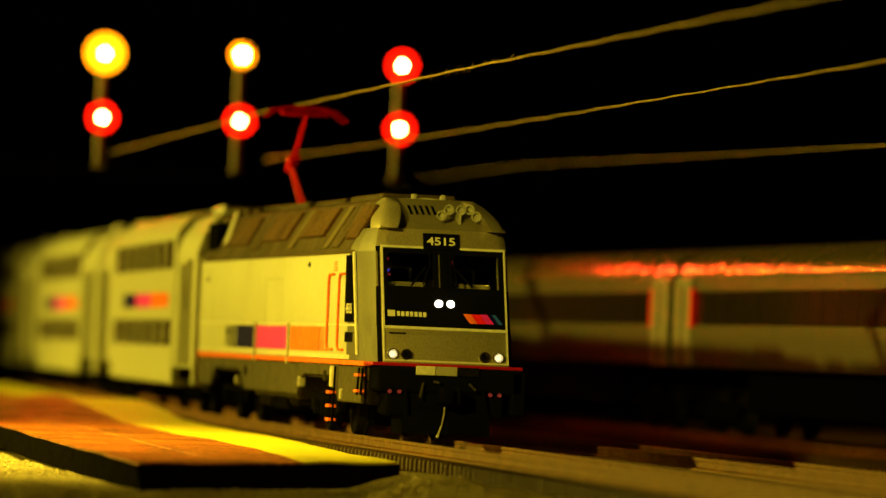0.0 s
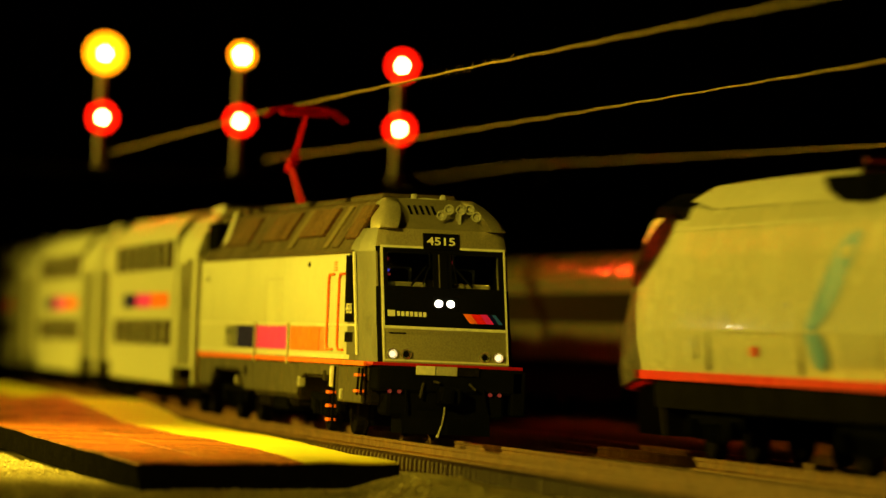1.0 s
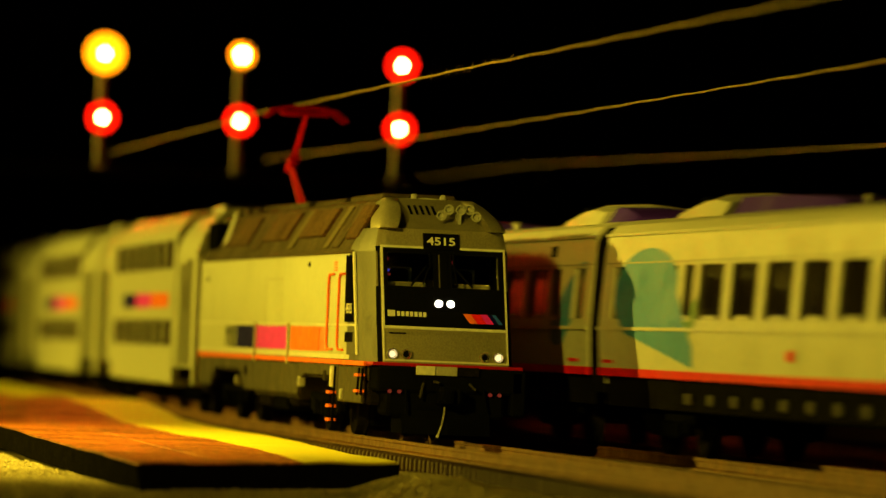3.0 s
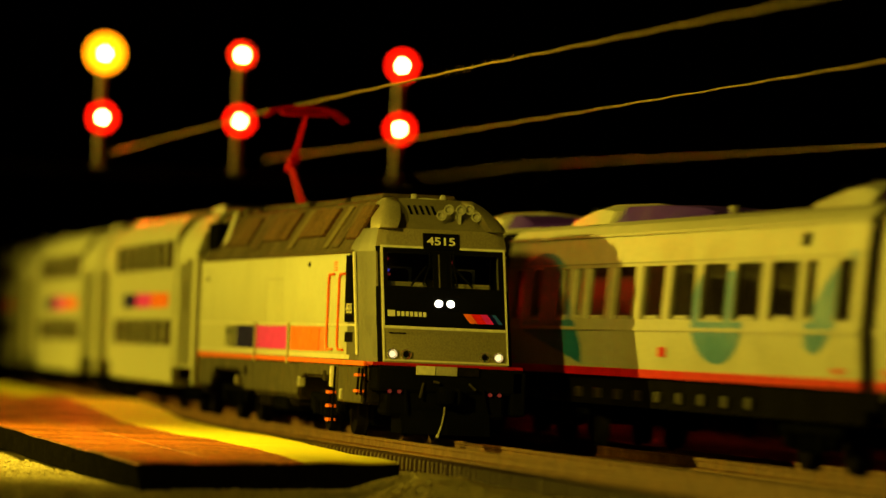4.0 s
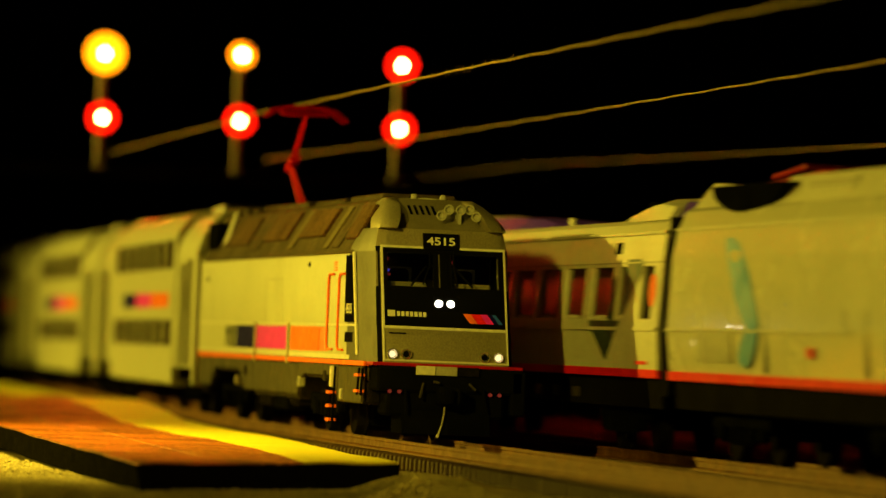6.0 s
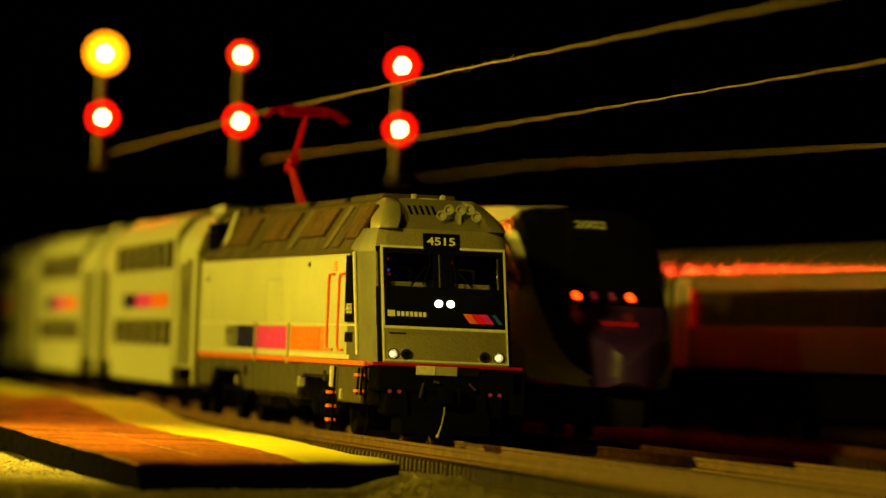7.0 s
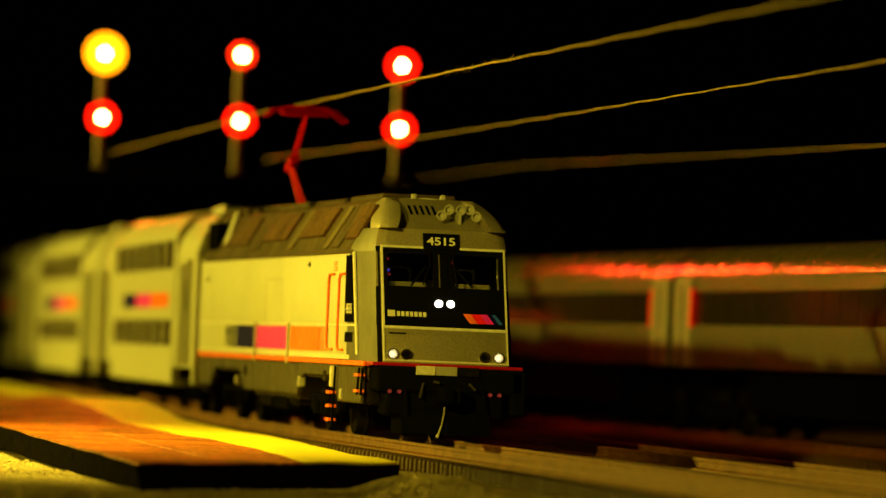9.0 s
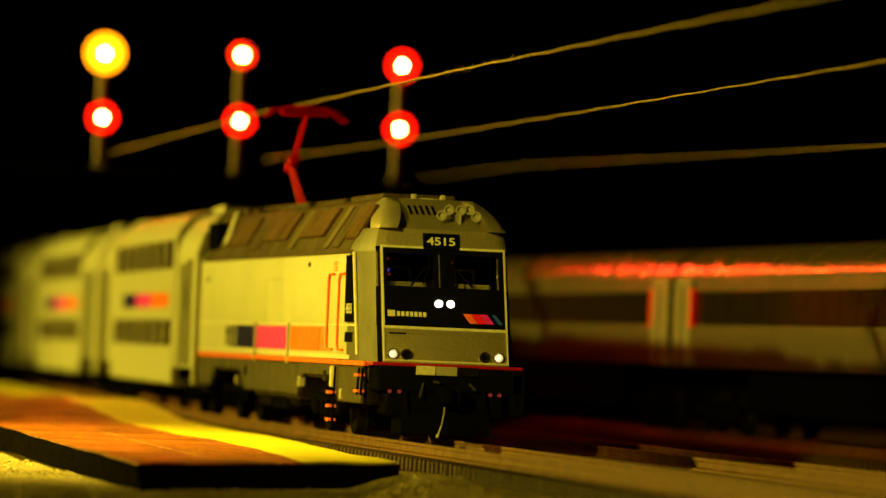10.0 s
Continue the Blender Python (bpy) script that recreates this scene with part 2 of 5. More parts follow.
def build_ground():
    xs = [X0, -3, -2, -1.4, -1.0] + [-0.8 + 0.012 * i for i in range(112)] + [0.6, 0.8, 1.2, 1.8, 2.4, X1]
    ys = [-0.5, -0.35, -0.25] + [-0.17 + 0.005 * i for i in range(74)] + [0.25, 0.35, 0.5, 0.75]
    bm = nb()
    grid = [[bm.verts.new((x, y, ground_height(x, y))) for y in ys] for x in xs]
    for i in range(len(xs) - 1):
        for j in range(len(ys) - 1):
            f = bm.faces.new((grid[i][j], grid[i + 1][j], grid[i + 1][j + 1], grid[i][j + 1]))
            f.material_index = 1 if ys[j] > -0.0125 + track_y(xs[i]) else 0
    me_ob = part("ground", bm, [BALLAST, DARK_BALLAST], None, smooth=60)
    return tagged(me_ob, "sandy ballast ground, dark brown between the tracks", "ground", kind="structure")


build_ground()
skirt = tagged(part("baseboard", box(nb(), X0, X1, -0.499, 0.749, -0.0255, -0.012), FRAME_GREY), "board under the railway's ground", "board", kind="structure")


def build_track(nm, y, detailed):
    # track three stays straight so the parked roof's red highlight fits the view
    bend = 0.0 if nm == "track_three" else 1.0
    tr = thing("railway_track", "rusty brown rails on dark plastic sleepers", "track", "tracks")
    for s in (-1, 1):
        bm = nb()
        yc = y + s * 0.00863
        half = [(0.0012, -0.0026), (0.0012, -0.0022), (0.0003, -0.0019), (0.0003, -0.0008), (0.00045, -0.0006), (0.00045, 0.0)]
        rings = []
        cuts = [X0 + 0.05, -1.0, -0.5] + [-0.4 + 0.02 * i for i in range(16)] + [0.3, 1.0, X1 - 0.05]
        for x in cuts:
            rings.append([(px, yc + bend * track_y(x) + py, pz) for px, py, pz in mirror_ring(x, half)])
        loft(bm, rings)
        for f in bm.faces:
            f.material_index = 1 if f.calc_center_median().z > -0.00005 else 0
        part("rail", bm, [RUST_RAIL, RAIL_TOP], tr)
    pitch = 0.0046
    shared = finish("sleeper", box(nb(), -0.0011, 0.0011, -0.0152, 0.0152, -0.0036, 0.0, 0.00025), TIE)
    lo, hi = (-0.42, 0.42) if detailed else (0, 0)
    x = X0 + 0.06
    rest = []
    while x < X1 - 0.06:
        if lo < x < hi:
            ob = new("sleeper", shared)
            ob.parent = tr
            ob.location = (x, y + bend * track_y(x), -0.0026)
            ob.rotation_euler = (0, 0, random.uniform(-0.02, 0.02))
        else:
            rest.append(x)
        x += pitch
    verts, faces = [], []
    for x in rest:
        i = len(verts)
        for dx in (-0.0011, 0.0011):
            for dy in (-0.0152, 0.0152):
                for dz in (-0.0062, -0.0026):
                    verts.append((x + dx, y + bend * track_y(x) + dy, dz))
        faces += [(i, i + 1, i + 3, i + 2), (i + 4, i + 6, i + 7, i + 5), (i, i + 4, i + 5, i + 1), (i + 2, i + 3, i + 7, i + 6), (i + 1, i + 5, i + 7, i + 3), (i, i + 2, i + 6, i + 4)]
    me = bpy.data.meshes.new("sleeper_run")
    me.from_pydata(verts, [], faces)
    me.materials.append(TIE)
    so = new("sleeper_run", me)
    so.parent = tr
    tagged(so, kind="stuff")
    return tr


for nm, y in TRACKS:
    build_track(nm, y, True)


WAVE_X = (-1.0, -0.516, -0.418, -0.348, -0.292, -0.256, -0.197, -0.130, -0.078, 0.0126, 0.081, 0.150)
WAVE_Z = (-0.8, -0.8, 0.1, 1.8, 1.0, -0.6, -1.9, -2.3, -2.2, -3.2, -3.5, -3.9)


def platform_height(x):
    """The thin foam sheet lies wavy; its heights are fitted to the camera's view."""
    return 0.001 * sum(float(np.interp(x + d, WAVE_X, WAVE_Z)) for d in (-0.02, -0.01, 0.0, 0.01, 0.02)) / 5


def build_platform():
    pf = thing("station_platform", "black foam platform with orange paving and a yellow edge", "platform")
    x_far = -1.0
    ya, yb = -0.0215, -0.083

    def edge(v):
        # the cut end runs at a slant
        return 0.0830 + v * 0.066

    def seam(x):
        # the border between strip and paving wanders, placed to fit the camera's view
        return float(np.interp(x, (-1.0, -0.30, -0.264, -0.221, -0.145, -0.066, -0.045, 0.0146, 0.115, 0.2), (0.36, 0.33, 0.31, 0.31, 0.35, 0.385, 0.31, 0.30, 0.395, 0.40)))

    nx, cols = 110, 12
    for nm, top, bot, mat in (("slab", 0.0, -0.0048, FOAM), ("paving", 0.00035, 0.0, BRICK_TOP), ("yellow_strip", 0.00045, 0.0, YELLOW)):
        bm = nb()
        rings = []
        for i in range(nx + 1):
            u = (i / nx) ** 0.75
            xa = x_far + (0.10 - x_far) * u
            v0, v1 = {"slab": (0.0, 1.0), "paving": (seam(xa), 0.992), "yellow_strip": (0.006, seam(xa))}[nm]
            ring_t, ring_b = [], []
            for j in range(cols + 1):
                v = v0 + (v1 - v0) * j / cols
                x = x_far + (edge(v) - x_far - (0.0006 if nm != "slab" else 0)) * u
                y = ya + (yb - ya) * v + track_y(x)
                # the outer side curls down at the far end
                zz = platform_height(x) + 0.0003 * noise.noise(Vector((u * 30, v * 5, 1))) - 0.0045 * max(0.0, v - 0.45) * max(0.0, min(1.0, (-0.10 - x) / 0.25)) * 2
                ring_t.append((x, y, zz + top))
                rough_edge = 0.0004 * noise.noise(Vector((x * 400, y * 400, 2))) if nm == "slab" else 0
                ring_b.append((x + (0.006 * u ** 60 * v if nm == "slab" else 0), y + rough_edge, max(zz + bot, GROUND - 0.0004) if nm == "slab" else zz + bot))
            rings.append(ring_t + ring_b[::-1])
        loft(bm, rings)
        part(nm, bm, mat, pf, smooth=40)
    # a pressed line along the paving
    bm = nb()
    pts = []
    for i in range(40):
        x = -0.35 + i * 0.012
        v = 0.66
        pts.append((x, ya + (yb - ya) * v + track_y(x), platform_height(x) - 0.0045 * 0.21 * 2 * max(0.0, min(1.0, (-0.10 - x) / 0.25)) + 0.00036))
    loft(bm, [[(x, y - 0.00012, z - 0.0002), (x, y + 0.00012, z - 0.0002), (x, y, z + 0.00008)] for x, y, z in pts if x < 0.118])
    part("paving_joint", bm, BRICK_TOP, pf)
    return pf


build_platform()
# ---------- overhead wires ----------
SIG_X = -0.55


def wire(y, xs, zs, r=0.00025, end=-0.557):
    """A twisted cord in one run, its heights set to fit the camera's view, with a few loose fibres."""
    bm = nb()
    n, ring = 900, []
    for i in range(n + 1):
        x = X1 - 0.1 + (end - X1 + 0.1) * i / n
        yy = y
        zz = float(np.interp(x, xs, zs)) + 0.00008 * math.sin(x * 160)
        ring.append([(x, yy + r * math.cos(a + i), zz + r * math.sin(a + i)) for a in (0, 1.05, 2.1, 3.14, 4.19, 5.24)])
    loft(bm, ring)
    ob = part("overhead_wire", bm, CORD, None, smooth=60)
    return tagged(ob, "tan twisted cord stretched as an overhead wire", "wire", "overhead wires")


w1 = wire(0.0, (-4, -0.557, -0.235, -0.18, 0.028, 0.214, 0.30, 3), (0.0789, 0.0789, 0.0802, 0.0797, 0.0790, 0.0777, 0.0770, 0.0770))
wire(0.05, (-4, -0.581, -0.370, -0.104, 0.171, 3), (0.0792, 0.0792, 0.0775, 0.0766, 0.0762, 0.0762), 0.00021)
wire(0.142, (-4, -0.584, -0.335, -0.149, 3), (0.0823, 0.0823, 0.0781, 0.0753, 0.0740), 0.00014, -0.84)
bm = nb()
rng = random.Random(5)
for i in range(70):
    x = rng.uniform(-0.06, 0.075)
    a = (x, 0.0002 * rng.uniform(-1, 1), 0.0790)
    rod(bm, a, (x + rng.uniform(-0.0012, 0.0012), rng.uniform(-0.0005, 0.0005), 0.0790 + rng.choice((-1, 1)) * rng.uniform(0.0003, 0.0011)), 0.00004, 0.00002, n=3)
fib = part("fibre", bm, CORD, w1)
tagged(fib, "loose frayed fibres of the cord", kind="stuff")

# ---------- signal bridge ----------
gantry = thing("signal_bridge", "thin black cantilever bridge that carries the signals", "gantry")
for y in (-0.060,):
    part("column", box(nb(), SIG_X - 0.0085, SIG_X - 0.0055, y - 0.0015, y + 0.0015, -0.0126, 0.0745, 0.0003), BLACK, gantry)
for z in (0.0715, 0.0745):
    part("beam", box(nb(), SIG_X - 0.008, SIG_X - 0.006, -0.0585, 0.1440, z - 0.0006, z + 0.0006, 0.0002), BLACK, gantry)
for i in range(10):
    y0 = -0.0560 + i * 0.0187
    part("brace", rod(nb(), (SIG_X - 0.007, y0, 0.072), (SIG_X - 0.007, y0 + 0.0187, 0.0742), 0.0004, n=6), BLACK, gantry)

for y, z in ((0.0, 0.0789), (0.05, 0.0792), (0.142, 0.0815)):
    part("wire_bracket", rod(nb(), (SIG_X - 0.007, y, 0.0745), (SIG_X - 0.007, y, z + 0.0006), 0.0006, n=6), BLACK, gantry)

carriers = []


def lens_mesh(bm, r, depth=0.0011, n=20):
    rings = []
    for k in range(5):
        a = k / 4 * math.pi / 2 * 0.97
        rings.append([(depth * math.sin(a), r * math.cos(a) * math.cos(2 * math.pi * i / n), r * math.cos(a) * math.sin(2 * math.pi * i / n)) for i in range(n)])
    return loft(bm, rings)


def signal_head(sg, y, z, lamp, turning=False, r=0.0020, spread=0.0028):
    x = SIG_X
    bm = nb()
    n = 20
    prof = [(-0.0035, 0.0014), (-0.0026, 0.0024), (-0.0004, 0.0029), (0.0, 0.0029), (0.0, 0.0026), (-0.0012, 0.0024)]
    rings = [[(px, pr * math.cos(2 * math.pi * i / n), pr * math.sin(2 * math.pi * i / n)) for i in range(n)] for px, pr in prof]
    loft(bm, rings)
    head = part("signal_head", bm, BLACK, sg, smooth=40)
    head.location = (x, y, z)
    bm = nb()
    arc = [math.pi * (0.12 + 0.76 * i / 10) for i in range(11)]
    loft(bm, [[(px, rr * math.cos(a), rr * math.sin(a)) for a in arc] + [(px, (rr - 0.0002) * math.cos(a), (rr - 0.0002) * math.sin(a)) for a in reversed(arc)] for px, rr in ((0.0, 0.0029), (0.0015, 0.0030), (0.0030, 0.0031))])
    part("hood", bm, BLACK, head, smooth=40)
    if not turning:
        ob = part("lens", lens_mesh(nb(), r), lamp, head, smooth=60)
        ob.location = (-0.0010, 0, 0)
        # an added glowing ring stands in for the lamp's halo
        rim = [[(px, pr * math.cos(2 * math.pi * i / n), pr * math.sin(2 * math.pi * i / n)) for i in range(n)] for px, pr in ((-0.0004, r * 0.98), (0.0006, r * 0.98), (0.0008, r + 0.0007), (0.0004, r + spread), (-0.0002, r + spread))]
        part("halo_ring", loft(nb(), rim), RED_HALO if lamp == LAMP_RED else AMBER_HALO, head, smooth=60)
        return
    # an added carrier swaps the colour by turning either the amber or the red roundel to the front
    car = part("colour_swap_carrier", rod(nb(), (0, 0, -0.0018), (0, 0, 0.0018), 0.0004, n=8), BLACK, sg)
    car.location = (x - 0.0010, y, z)
    for ang, m, rr in ((0, LAMP_AMBER, 0.0021), (-176, LAMP_RED, 0.0016)):
        ob = part("lens", lens_mesh(nb(), rr), m, car, smooth=60)
        ob.matrix_local = pose(0, 0, 0, 0, 0, ang) @ Matrix.Translation((0.0004, 0, 0))
        # each roundel gets the same added halo ring, glowing though no lamp
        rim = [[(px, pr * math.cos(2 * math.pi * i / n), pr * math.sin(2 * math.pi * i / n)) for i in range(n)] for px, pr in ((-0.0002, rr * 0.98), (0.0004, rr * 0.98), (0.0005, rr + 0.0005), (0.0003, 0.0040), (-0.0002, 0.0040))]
        edge = part("halo_ring", loft(nb(), rim), RED_HALO if m == LAMP_RED else AMBER_HALO, car, smooth=60)
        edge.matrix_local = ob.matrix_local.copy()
    carriers.append((car, Vector((x - 0.0010, y, z))))


for y, zu, zl, up, low, turn, lab in (
    (-0.0048, 0.1103, 0.0897, LAMP_AMBER, LAMP_RED, False, "two-lamp railway signal showing amber over red"),
    (0.0399, 0.1121, 0.0908, LAMP_AMBER, LAMP_RED, True, "two-lamp railway signal that changes from amber to red over red"),
    (0.0925, 0.1113, 0.0907, LAMP_RED, LAMP_RED, False, "two-lamp railway signal showing red over red"),
):
    sg = thing("railway_signal", lab, "signal", "signals on the bridge")
    part("pole", rod(nb(), (SIG_X - 0.0045, y, 0.0740), (SIG_X - 0.0045, y, zu + 0.003), 0.0013, n=12), POLE, sg, smooth=40)
    part("foot", box(nb(), SIG_X - 0.0085, SIG_X - 0.003, y - 0.002, y + 0.002, 0.0737, 0.0752, 0.0003), POLE, sg)
    signal_head(sg, y, zu, up, turn, 0.0024 if y < 0 else 0.0020, 0.0040 if y < 0 else 0.0030)
    signal_head(sg, y, zl, low)
# ---------- running gear shared by all vehicles ----------
WHEEL = finish("wheel", loft(nb(), [[(r * math.cos(2 * math.pi * i / 20), yy, r * math.sin(2 * math.pi * i / 20)) for i in range(20)]
                                    for yy, r in ((-0.0010, 0.0050), (-0.0010, 0.0058), (0.0008, 0.0060), (0.0012, 0.0066), (0.0016, 0.0064), (0.0016, 0.0040))]), FRAME_GREY, 40)


def bogie(parent, x, base=0.030, scale=1.0, mat=BLACK):
    """A two-axle truck: side frames, springs, axle boxes and four wheels."""
    bm = nb()
    for s in (-1, 1):
        y = s * 0.0128
        box(bm, x - base / 2 - 0.006, x + base / 2 + 0.006, y - 0.0007, y + 0.0007, 0.0066, 0.0088, 0.0004)
        box(bm, x - 0.008, x + 0.008, y - 0.0009, y + 0.0009, 0.0036, 0.0072, 0.0006)
        for dx in (-base / 2, base / 2):
            box(bm, x + dx - 0.0022, x + dx + 0.0022, y - 0.0011, y + 0.0013 * (s > 0) + 0.0009, 0.0044, 0.0080, 0.0005)
        for dx in (-base / 2 + 0.0045, base / 2 - 0.0045, -0.003, 0.003):
            rod(bm, (x + dx, y + s * 0.0006, 0.0040), (x + dx, y + s * 0.0006, 0.0072), 0.0011, n=8)
    box(bm, x - 0.006, x + 0.006, -0.012, 0.012, 0.006, 0.009, 0.0005)
    fr = part("bogie", bm, mat, parent)
    for dx in (-base / 2, base / 2):
        for s in (-1, 1):
            w = new("wheel", WHEEL)
            w.parent = fr
            w.matrix_local = pose(x + dx, s * 0.0091, 0.0060, 0, 0, 0 if s < 0 else 180)
        part("axle", rod(nb(), (x + dx, -0.009, 0.006), (x + dx, 0.009, 0.006), 0.0011, n=8), FRAME_GREY, fr)
    return fr


def plate(parent, name, pts, y, mat, thick=0.00012, label=""):
    """A thin painted panel on a vertical side: pts are (x, z), facing -y."""
    bm = nb()
    loft(bm, [[(x, y - thick, z) for x, z in pts], [(x, y + 0.00008, z) for x, z in pts]])
    return part(name, bm, mat, parent, label)


def rect(x0, x1, z0, z1):
    return [(x0, z0), (x1, z0), (x1, z1), (x0, z1)]


# ---------- the locomotive ----------
SIDE = -0.0162


def nose(x, y, z):
    """Leans a flat front piece back along the raked nose; x counts outwards from it."""
    return (0.0169 - (z - 0.0165) * 0.385 + x, y, z)


def front(bm, y0, y1, z0, z1, o0=-0.0003, o1=0.0003, bevel=0.0):
    return box(bm, o0, o1, y0, y1, z0, z1, bevel, shear=nose)


def build_loco():
    lo = thing("electric_locomotive", "silver dual-power locomotive with black windscreen panel and lit headlights", "locomotive")
    half = [(0.0155, 0.0165), (0.0162, 0.0169), (0.0162, 0.0395), (0.0159, 0.0402), (0.0108, 0.0512), (0.0096, 0.0520), (0.0, 0.0525)]
    bm = nb()
    loft(bm, [mirror_ring(-0.236, half), mirror_ring(-0.205, half), mirror_ring(-0.0142, half)])
    for f in bm.faces:
        c = f.calc_center_median()
        if c.z > 0.0404 or (f.normal.x < -0.5):
            f.material_index = 1
    body = part("body", bm, [SILVER, ROOF], lo, "silver sides below a weathered dark roof", smooth=25)
    # cab shell, in levels from the floor to the roof, with rounded front corners

    def level(z, xs, ws, xf, wf):
        c = 0.0016
        side = [(xs, ws), (xf - 0.0170, ws), (xf - c, wf + c * 0.45), (xf - c * 0.3, wf - c * 0.1), (xf + 0.0000, wf - c * 0.9)]
        return [(x, -w, z) for x, w in side] + [(x, w, z) for x, w in reversed(side)]

    def xf(z):
        return 0.0169 - (z - 0.0165) * 0.385

    w1_, w2_ = 0.0240, 0.0326

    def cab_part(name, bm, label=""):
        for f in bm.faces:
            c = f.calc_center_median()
            # corner faces take the colour with shade painted in
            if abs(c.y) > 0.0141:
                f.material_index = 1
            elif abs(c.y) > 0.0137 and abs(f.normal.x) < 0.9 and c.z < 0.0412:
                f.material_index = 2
        part(name, bm, [CAB_GREY, CAB_SHADE, BLACK], lo, label, smooth=30)

    cab_part("cab_front", loft(nb(), [level(0.0165, -0.014, 0.0162, xf(0.0165), 0.0138), level(w1_, -0.014, 0.0162, xf(w1_), 0.0138)]), "pewter-grey raked cab, shade painted on its corners")
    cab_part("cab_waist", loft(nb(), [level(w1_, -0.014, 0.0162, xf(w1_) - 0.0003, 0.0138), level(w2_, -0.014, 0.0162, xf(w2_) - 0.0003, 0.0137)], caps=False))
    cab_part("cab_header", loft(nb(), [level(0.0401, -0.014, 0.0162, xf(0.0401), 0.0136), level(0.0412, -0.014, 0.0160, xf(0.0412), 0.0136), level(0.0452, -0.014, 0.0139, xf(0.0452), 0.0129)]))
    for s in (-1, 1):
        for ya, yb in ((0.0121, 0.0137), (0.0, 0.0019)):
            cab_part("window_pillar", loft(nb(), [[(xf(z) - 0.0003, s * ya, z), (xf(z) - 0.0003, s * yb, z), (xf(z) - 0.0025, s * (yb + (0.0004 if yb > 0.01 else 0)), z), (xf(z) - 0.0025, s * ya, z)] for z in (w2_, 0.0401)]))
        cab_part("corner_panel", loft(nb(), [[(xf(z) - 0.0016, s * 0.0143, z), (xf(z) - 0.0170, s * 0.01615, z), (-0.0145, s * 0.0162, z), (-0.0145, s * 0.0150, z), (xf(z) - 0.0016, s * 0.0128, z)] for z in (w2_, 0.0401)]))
    # the brow above the windscreen: a flat slope between two raised cheeks
    bm = nb()
    def br(z, lift):
        return 0.0058 - (z - 0.0452) * (17 / 7.2) + lift
    loft(bm, [[(-0.0135, -0.0106, 0.0452), (xf(0.0452) - 0.0002, -0.0127, 0.0452), (xf(0.0452) - 0.0002, 0.0127, 0.0452), (-0.0135, 0.0106, 0.0452)],
              [(-0.0136, -0.0096, 0.0521), (br(0.0521, 0), -0.0096, 0.0521), (br(0.0521, 0), 0.0096, 0.0521), (-0.0136, 0.0096, 0.0521)]])
    part("brow", bm, CAB_GREY, lo)
    for s in (-1, 1):
        bm = nb()
        rows = []
        for i in range(9):
            u = i / 8
            z = 0.0452 + 0.0069 * u
            lift = 0.0050 * math.sin(math.pi * (0.18 + 0.82 * u)) ** 0.8 if u < 1 else 0.0001
            x0 = br(z, 0.0)
            outer = 0.0137 - 0.0041 * u ** 1.6
            inner, ridge = 0.0098 - 0.0030 * u ** 0.8, 0.0106 - 0.0014 * u
            zz = z + 0.0006 * math.sin(math.pi * u)
            rows.append([(x0 - 0.002, s * inner, z - 0.0008), (x0 + 0.0001, s * inner, z), (x0 + lift, s * (inner + 0.0005), zz), (x0 + lift * 0.95, s * (ridge + outer) / 2, zz), (x0 + lift * 0.55, s * outer, z), (x0 - 0.009, s * outer, z - 0.0008)])
        loft(bm, rows)
        part("brow_cheek", bm, CAB_GREY, lo, smooth=50)
    for i in range(5):
        y = -0.0052 + i * 0.0013
        bm = nb()
        box(bm, -0.0002, 0.00012, y - 0.0003, y + 0.0003, 0.0485, 0.0506, shear=lambda x, yy, z: (br(z, x), yy, z))
        part("vent_slot", bm, BLACK, lo)
    for y, z in ((0.0002, 0.0478), (0.0024, 0.0492), (0.0050, 0.0492), (0.0070, 0.0494), (0.0078, 0.0478)):
        bm = nb()
        x = br(z, 0)
        n = 16
        prof = [(-0.001, 0.0003), (0.0018, 0.0004), (0.0034, 0.0007), (0.0042, 0.00112), (0.0042, 0.00085), (0.0034, 0.0005)]
        loft(bm, [[(x + px, y + pr * math.cos(2 * math.pi * i / n), z + 0.0006 + pr * math.sin(2 * math.pi * i / n)) for i in range(n)] for px, pr in prof])
        part("horn", bm, SILVER_DULL, lo, "silver horn trumpet", smooth=50)
    part("horn_bracket", box(nb(), br(0.0482, 0), br(0.0482, 0.0035), 0.0042, 0.0048, 0.0466, 0.0490), SILVER_DULL, lo)
    for y in (-0.0027, 0.0037):
        part("roof_stud", box(nb(), -0.0145, -0.013, y - 0.0006, y + 0.0006, 0.0520, 0.0533, 0.0003), GREY_PLASTIC, lo)
    # windscreen panel: lower black field, window frames, glass
    bm = nb()
    front(bm, -0.0131, 0.0131, 0.0243, 0.0328, -0.0008, 0.0002)
    part("window_header", front(nb(), -0.0131, 0.0131, 0.0399, 0.0410, -0.0008, 0.0002), BLACK_GLOSS, lo)
    for a, b in ((-0.0131, -0.0122), (-0.0022, -0.0012), (-0.0008, 0.0008), (0.0008, 0.0017), (0.0121, 0.0131)):
        pb = front(nb(), a, b, 0.0328, 0.0399, -0.0008, 0.0002 if abs(a + b) > 0.0005 else 0.0006)
        part("window_post", pb, BLACK_GLOSS, lo)
    part("windscreen_panel", bm, BLACK_GLOSS, lo, "gloss black panel round the windscreens")
    for a, b in ((-0.0122, -0.0022), (0.0017, 0.0121)):
        bm = nb()
        front(bm, a, b, 0.0328, 0.0399, -0.0006, -0.0003)
        pane = part("windscreen", bm, CLEAR, lo, "clear windscreen")
        pane.visible_shadow = False
    bm = nb()
